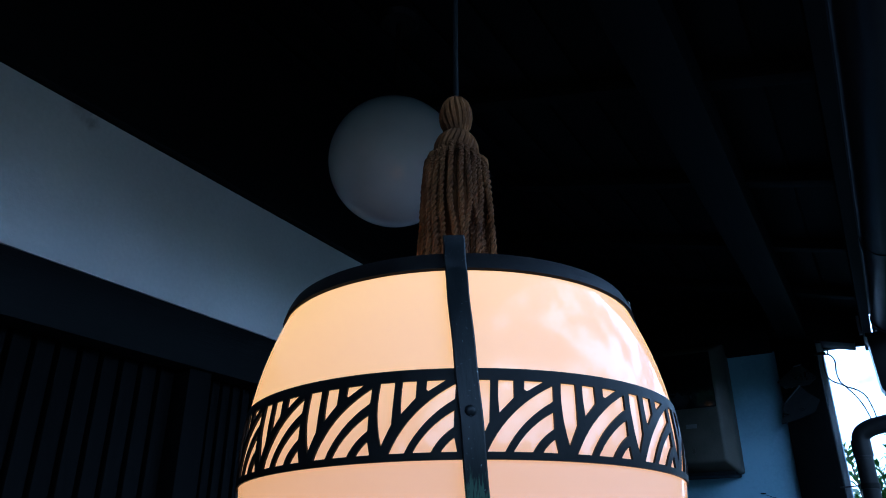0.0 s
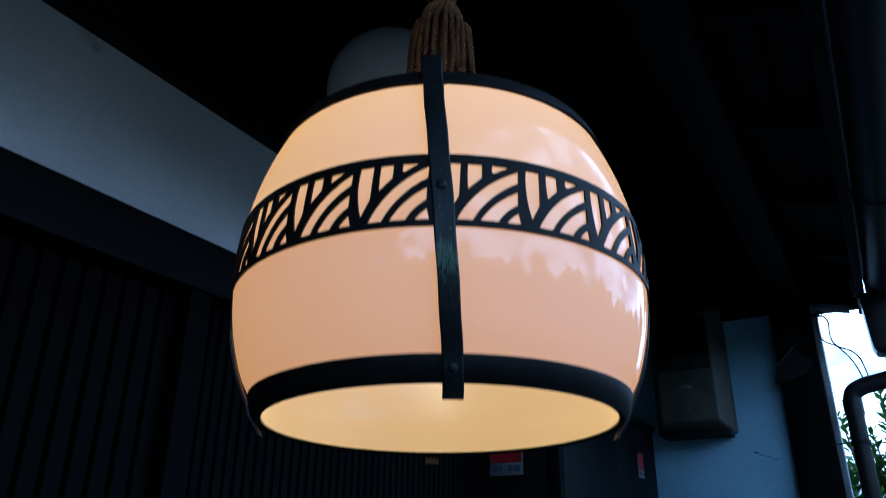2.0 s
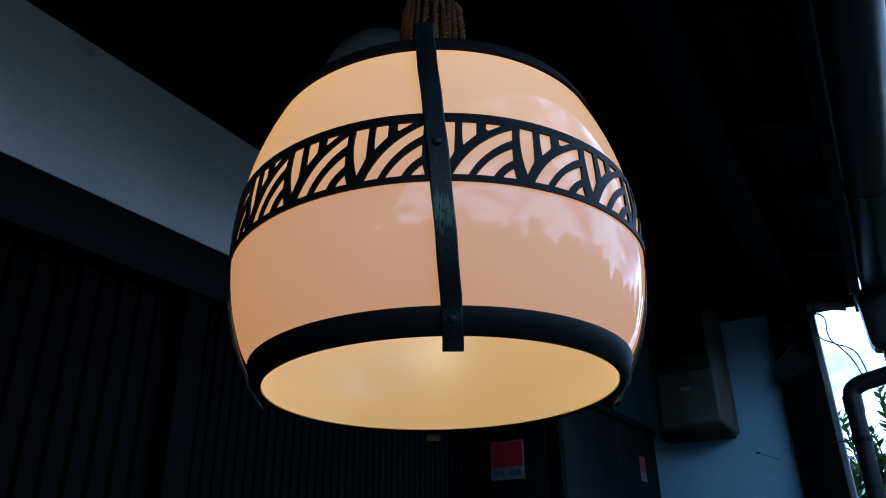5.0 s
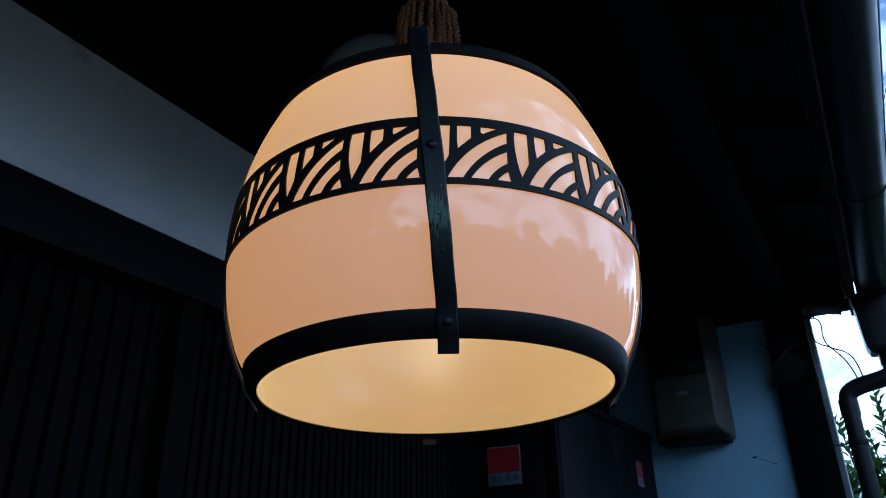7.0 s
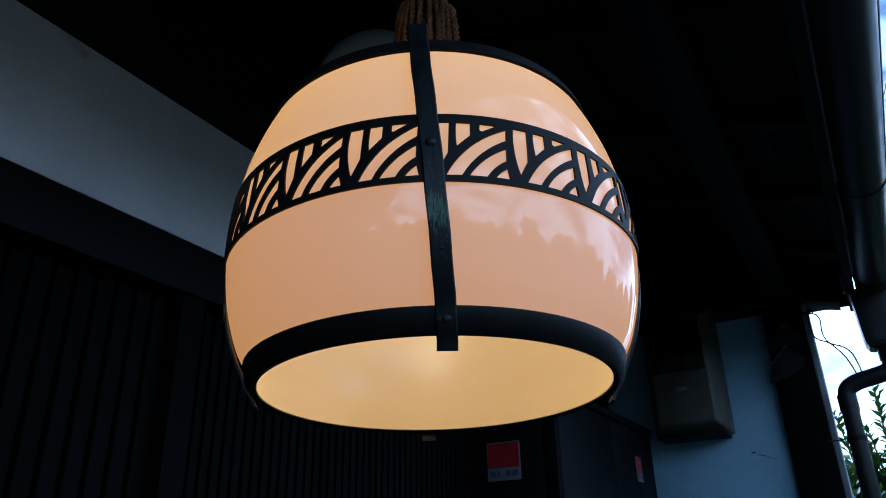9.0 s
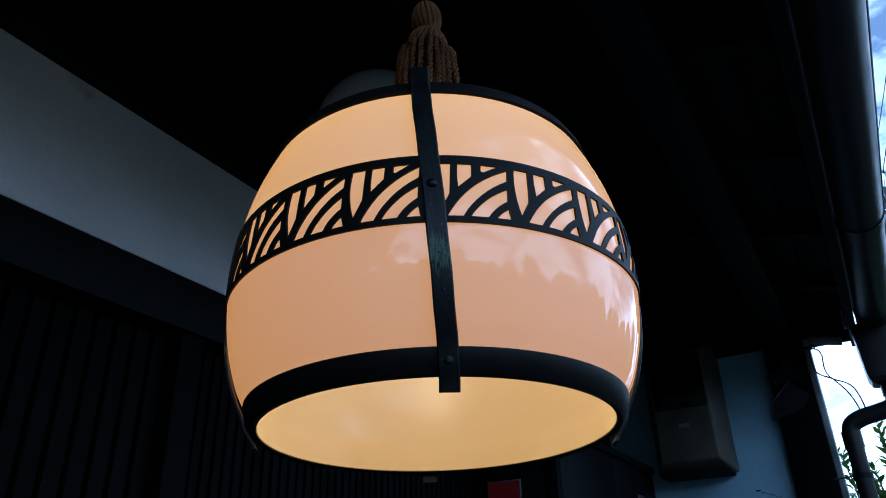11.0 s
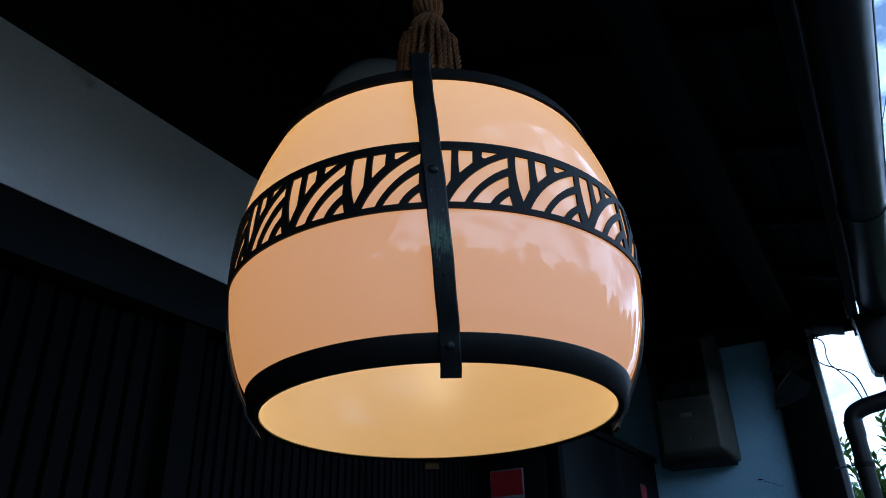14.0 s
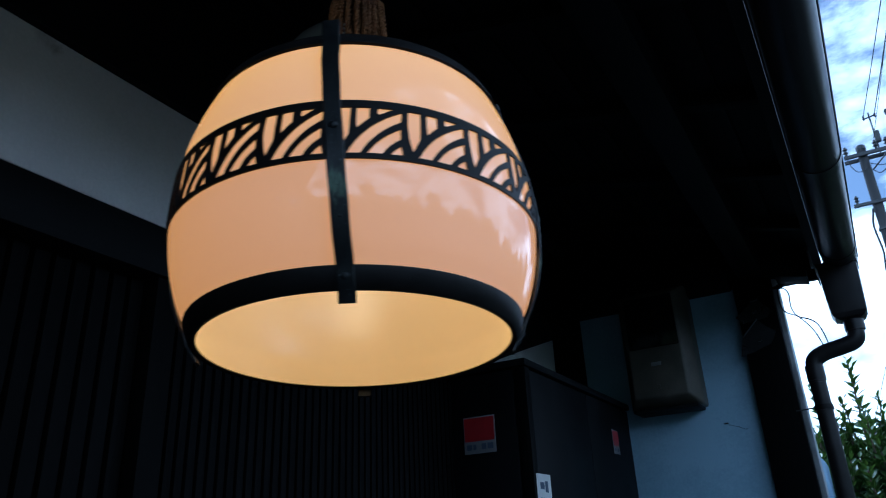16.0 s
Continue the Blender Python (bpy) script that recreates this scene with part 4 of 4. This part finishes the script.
def sleeve(xc, zc, R, ya, yb):
    bm = bmesh.new()
    n = 20
    a = [[bm.verts.new((xc + r * math.cos(math.pi * 0.97 + math.pi * 1.06 * i / n), y, zc + r * math.sin(math.pi * 0.97 + math.pi * 1.06 * i / n))) for i in range(n + 1)] for r, y in ((R - 0.004, ya), (R, ya), (R, yb), (R - 0.004, yb))]
    for p, q in zip(a, a[1:]):
        for i in range(n):
            bm.faces.new((p[i], p[i + 1], q[i + 1], q[i]))
    bmesh.ops.recalc_face_normals(bm, faces=bm.faces)
    return bm


gutter()


def downpipe():
    y = END_Y - 0.08
    root = thing("downpipe", (0.28, y, 0.06), "dark brown round downpipe with a rain hopper and two elbows", "downpipe")
    # hopper: a tapered box with a collar
    bm = bmesh.new()
    levels = [(0.080, 0.078, 0.860), (0.092, 0.088, 0.860), (0.092, 0.088, 0.842), (0.087, 0.083, 0.840), (0.078, 0.077, 0.640), (0.075, 0.074, 0.612), (0.064, 0.064, 0.592), (0.044, 0.044, 0.584)]
    rows = []
    for hx, hy, z in levels:
        ring = []
        for k in range(24):
            a = 2 * math.pi * k / 24
            c, s = math.cos(a), math.sin(a)
            q = (abs(c) ** 14 + abs(s) ** 14) ** (-1 / 14)
            ring.append(bm.verts.new((0.480 + hx * c * q, y + hy * s * q, H + z)))
        rows.append(ring)
    for a, b in zip(rows, rows[1:]):
        for k in range(24):
            bm.faces.new((a[k], a[(k + 1) % 24], b[(k + 1) % 24], b[k]))
    bm.faces.new(rows[0])
    bm.faces.new(rows[-1][::-1])
    bmesh.ops.recalc_face_normals(bm, faces=bm.faces)
    part("hopper", bm, PIPE, root, "dark brown rain hopper", smooth=0.3)
    path = smooth_path([(0.487, y, H + 0.60), (0.486, y, H + 0.540), (0.480, y, H + 0.502), (0.456, y, H + 0.482), (0.40, y, H + 0.468), (0.335, y, H + 0.454), (0.292, y, H + 0.430), (0.279, y, H + 0.392), (0.278, y, H + 0.32)], 5)
    part("elbow", tube(bmesh.new(), path, 0.0375, 20), PIPE, root)
    part("pipe", tube(bmesh.new(), [(0.278, y, H + 0.36), (0.278, y, 0.06)], 0.0360, 24), PIPE, root)
    part("socket", tube(bmesh.new(), [(0.278, y, H + 0.40), (0.278, y, H + 0.33)], 0.0405, 24), PIPE, root)
    part("socket", tube(bmesh.new(), [(0.487, y, H + 0.60), (0.487, y, H + 0.535)], 0.0435, 24), PIPE, root)
    part("pipe_clip", lathe(bmesh.new(), [(0.035, -0.012), (0.041, -0.012), (0.041, 0.012), (0.035, 0.012)], seg=24, close=True, at=(0.278, y, H + 0.205)), IRON, root)


downpipe()


# ---------------------------------------------------------------- outside
def leaf_mesh(bm, at, d, up, size, width):
    d = d.normalized()
    side = d.cross(up)
    side = side.normalized() if side.length > 1e-3 else d.orthogonal().normalized()
    nrm = side.cross(d)
    a = bm.verts.new(at)
    b = bm.verts.new(at + d * size * 0.45 + side * width * size + nrm * 0.05 * size)
    c = bm.verts.new(at + d * size * 0.45 - side * width * size + nrm * 0.05 * size)
    e = bm.verts.new(at + d * size * 0.95 - nrm * 0.10 * size)
    m = bm.verts.new(at + d * size * 0.45 - nrm * 0.02 * size)
    for f in ((a, m, b), (a, c, m), (b, m, e), (m, c, e)):
        bm.faces.new(f)


def shrub(at, top, spread, droop, seed, label, shoots, leaders=()):
    """A garden tree of many upright leafy shoots; leaders are (dx, dy, height) of shoots that stand out above the rest."""
    rng = random.Random(seed)
    root = thing("garden_tree", at, label, "tree")
    base = Vector(at)
    fork = base + Vector((0.0, 0.0, top * 0.35))
    bm = tube(bmesh.new(), smooth_path([base, base + Vector((0.03, -0.02, top * 0.18)), fork], 4), [0.06 - 0.002 * i for i in range(9)], 10)
    crown = bmesh.new()
    tips = [(Vector((dx, dy, h)), 0.62) for dx, dy, h in leaders]
    for s in range(shoots):
        a, r = rng.uniform(0, 2 * math.pi), math.sqrt(rng.random())
        tips.append((Vector((spread * r * math.cos(a), spread * r * math.sin(a), top - droop * r * r + rng.gauss(0, 0.045) - rng.random() ** 2 * 0.30)), rng.uniform(0.40, 0.65)))
    for tip, reach in tips:
        end = base + tip
        foot = end + Vector((-tip.x * 0.25 + rng.gauss(0, 0.04), -tip.y * 0.25 + rng.gauss(0, 0.04), -reach))
        limb = smooth_path([fork, fork.lerp(foot, 0.6) + Vector((tip.x * 0.2, tip.y * 0.2, -0.05)), foot, foot.lerp(end, 0.5) + Vector((rng.gauss(0, 0.012), rng.gauss(0, 0.012), 0)), end], 4)
        tube(bm, limb, [0.013 * (1 - 0.85 * i / len(limb)) + 0.0012 for i in range(len(limb))], 5)
        turn = rng.uniform(0, 6.28)
        n = int(reach * 92)
        for k in range(n):
            t = k / (n - 1)
            q = foot.lerp(end, t) + Vector((rng.gauss(0, 0.006), rng.gauss(0, 0.006), rng.gauss(0, 0.006)))
            turn += 2.4 + rng.gauss(0, 0.25)
            rise = 0.35 + 0.9 * t + rng.gauss(0, 0.18)
            out = Vector((math.cos(turn), math.sin(turn), rise))
            size = (0.130 - 0.062 * t) * rng.uniform(0.75, 1.2)
            leaf_mesh(crown, q, out, Vector((rng.gauss(0, 0.25), rng.gauss(0, 0.25), 1.0)), size, 0.20)
    part("trunk", bm, BARK, root)
    part("crown", crown, LEAF, root, "pointed green leaves in upright shoots")


shrub((0.42, 4.55, 0.0), 2.30, 0.62, 0.42, 11, "leafy green garden tree with one upright leading shoot", 260,
      [(-0.01, 0.0, 2.67), (-0.25, -0.02, 2.53), (-0.10, 0.04, 2.44), (0.10, -0.03, 2.43), (0.19, 0.05, 2.34), (0.28, 0.0, 2.30)])
shrub((1.15, 4.95, 0.0), 2.26, 0.62, 0.35, 12, "broad leafy green garden shrub beyond the downpipe", 200, [(-0.12, 0.0, 2.42), (0.2, 0.1, 2.40)])
shrub((0.00, 5.40, 0.0), 2.32, 0.50, 0.40, 13, "leafy green garden tree behind the corner post", 90)


def insulator(at, size=1.0):
    rows = [(0.0, 0.24), (0.03, 0.23), (0.06, 0.16), (0.03, 0.14), (0.06, 0.08), (0.03, 0.05), (0.03, 0.0), (0.0, 0.0)]
    return lathe(bmesh.new(), [(r * size, z * size) for r, z in rows], seg=12, at=at)


def power_pole():
    x, y = 1.95, 20.0
    root = thing("utility_pole", (x, y, 0.0), "tall grey concrete utility pole with crossarms and insulators against the sky", "utility pole")
    part("pole", tube(bmesh.new(), [(x, y, 0), (x, y, 11.35)], [0.19, 0.115], 18), POLE, root)
    part("pole_cap", lathe(bmesh.new(), [(0.0, 0.05), (0.10, 0.04), (0.125, 0.0), (0.125, -0.10), (0.0, -0.10)], seg=18, at=(x, y, 11.36)), STEEL, root)
    for dy in (-0.17, 0.17):
        part("crossarm", one_box(x - 0.45, x + 0.98, y + dy - 0.04, y + dy + 0.04, 11.02, 11.12, bevel=0.01), STEEL, root, "grey steel twin crossarm")
    part("crossarm", one_box(x - 0.55, x + 1.05, y - 0.19, y - 0.11, 9.60, 9.69, bevel=0.01), STEEL, root)
    for dx in (0.34, 0.60, 0.86, -0.38):
        part("insulator", insulator((x + dx, y - 0.17, 11.12), 1.15), STEEL, root, "grey ribbed insulator")
    for dx in (-0.45, 0.75):
        part("insulator", insulator((x + dx, y - 0.15, 9.69)), STEEL, root, "grey ribbed insulator")
    # upright rod over the arm, with a short bar for the earth wires
    part("rod", tube(bmesh.new(), [(x + 0.42, y, 11.02), (x + 0.42, y, 12.32)], 0.022, 8), STEEL, root)
    part("top_bar", tube(bmesh.new(), [(x + 0.26, y, 12.16), (x + 0.58, y, 12.20)], 0.022, 8), STEEL, root)
    for dx in (0.28, 0.56):
        part("insulator", insulator((x + dx, y, 12.12), 0.6), STEEL, root)
    part("lightning_guard", lathe(bmesh.new(), [(0.0, 0.09), (0.06, 0.07), (0.075, 0.0), (0.06, -0.07), (0.0, -0.09)], seg=14, at=(x + 0.84, y - 0.1, 12.15)), STEEL, root)
    part("cutout_switch", one_box(x + 0.36, x + 0.50, y - 0.42, y - 0.26, 11.22, 11.55, bevel=0.03), STEEL, root, "dark fuse cutout")
    for a, b in (((0.0, 10.55), (0.62, 11.02)), ((0.0, 9.25), (0.55, 9.60))):
        part("brace", tube(bmesh.new(), [(x + a[0] + 0.12, y - 0.15, a[1]), (x + b[0], y - 0.15, b[1])], 0.02, 8), STEEL, root)
    for dx, z0, drop in ((0.86, 11.3, 0.55), (0.60, 11.3, 0.75), (-0.38, 11.3, 0.6)):
        part("jumper_wire", tube(bmesh.new(), smooth_path([(x + dx, y - 0.18, z0), (x + dx * 0.95, y - 0.22, z0 - drop * 0.8), (x + dx * 0.5, y - 0.22, z0 - drop - 0.15), (x + 0.12, y - 0.16, z0 - drop)], 6), 0.012, 5), WIRE, root)
    for z in (8.9, 8.1, 7.3):
        part("band", lathe(bmesh.new(), [(0.135, -0.03), (0.165, -0.03), (0.165, 0.03), (0.135, 0.03)], seg=18, close=True, at=(x, y, z)), STEEL, root)
        part("step_bolt", tube(bmesh.new(), [(x + 0.13, y, z + 0.25), (x + 0.32, y, z + 0.25)], 0.012, 6), STEEL, root)
    part("riser_cable", tube(bmesh.new(), smooth_path([(x - 0.14, y - 0.08, 9.5), (x - 0.24, y - 0.10, 9.0), (x - 0.20, y - 0.10, 8.3), (x - 0.26, y - 0.10, 7.7), (x - 0.18, y - 0.10, 7.0), (x - 0.20, y - 0.08, 4.0), (x - 0.20, y - 0.05, 0.0)], 6), 0.03, 6), WIRE, root, "black riser cable")


power_pole()
far_pole = thing("utility_pole", (1.40, 30.0, 0.0), "thin grey pole far behind the garden trees", "utility pole")
part("pole", tube(bmesh.new(), [(1.40, 30.0, 0), (1.40, 30.0, 6.6)], [0.085, 0.06], 14), POLE, far_pole)
part("pole_cap", lathe(bmesh.new(), [(0.0, 0.03), (0.06, 0.02), (0.07, 0.0), (0.07, -0.05), (0.0, -0.05)], seg=14, at=(1.40, 30.0, 6.6)), STEEL, far_pole)


def overhead_wires():
    root = thing("overhead_wires", (2.4, 20.0, 12.2), "dark overhead power wires sagging between poles", "wires")
    # spans that pass over the house, then those that run along the street
    for a, d, thick, sag in (((2.23, 19.98, 12.22), (0.53, -5.4, 0.40), 0.011, 0.9), ((2.51, 19.98, 12.24), (0.45, -5.3, 0.38), 0.014, 0.8), ((2.29, 19.80, 11.40), (0.60, -5.3, 0.85), 0.008, 0.5),
                             ((2.81, 19.80, 11.40), (0.22, -5.2, 0.80), 0.009, 0.5)):
        pts = [Vector(a) + Vector(d) * 6 * i / 16 - Vector((0, 0, sag * 4 * (i / 16) * (1 - i / 16))) for i in range(17)]
        part("wire", tube(bmesh.new(), pts, thick, 5), WIRE, root)
    for dx, z0 in ((0.90, 11.32), (0.60, 11.34), (0.80, 9.85)):
        pts = [(1.95 + dx + 30 * i / 12, 19.83 + 5 * i / 12, z0 - 2.4 * (i / 12) * (1 - i / 12)) for i in range(13)]
        part("wire", tube(bmesh.new(), pts, 0.013, 5), WIRE, root)
    part("guy_wire", tube(bmesh.new(), [(1.79, 19.9, 7.0), (0.75, 20.2, 4.68), (-0.9, 20.7, 1.0)], 0.012, 5), WIRE, root)


overhead_wires()
tagged(part("tarpaulin", box(bmesh.new(), -0.50, 0.185, 3.75, 4.15, 0.0, 2.06, bevel=0.045), BLUE_SHEET), "pale blue sheet over a stack on the ground", "tarpaulin")


def far_woods():
    """Uneven clumps of foliage round the yard."""
    rng = random.Random(21)
    ball = bmesh.new()
    bmesh.ops.create_icosphere(ball, subdivisions=1, radius=1.0)
    ball.verts.index_update()
    shape, tris = [v.co.copy() for v in ball.verts], [[v.index for v in f.verts] for f in ball.faces]
    ball.free()
    bm = bmesh.new()
    for k in range(90):
        ang = radians(76 - 262 * k / 89)      # clockwise from the yard's far side round behind the house
        dist = rng.uniform(13, 22)
        cx, cy = dist * math.cos(ang), dist * math.sin(ang)
        top = rng.uniform(3.3, 5.7)
        for c in range(60):
            h = rng.random()
            r = 1.9 * (1 - 0.75 * h) * rng.uniform(0.4, 1)
            a = rng.uniform(0, 2 * math.pi)
            c0 = Vector((cx + r * math.cos(a), cy + r * math.sin(a), top * (0.08 + 0.92 * h)))
            size = rng.uniform(0.16, 0.55) if c > 18 else rng.uniform(0.5, 0.85)
            vs = [bm.verts.new(v * size * rng.uniform(0.65, 1.3) + c0) for v in shape]
            for f in tris:
                bm.faces.new([vs[i] for i in f])
    return bm


tagged(part("distant_trees", far_woods(), LEAF_FAR, smooth=0.2), "uneven row of distant green trees round the yard", "trees", "", "stuff")
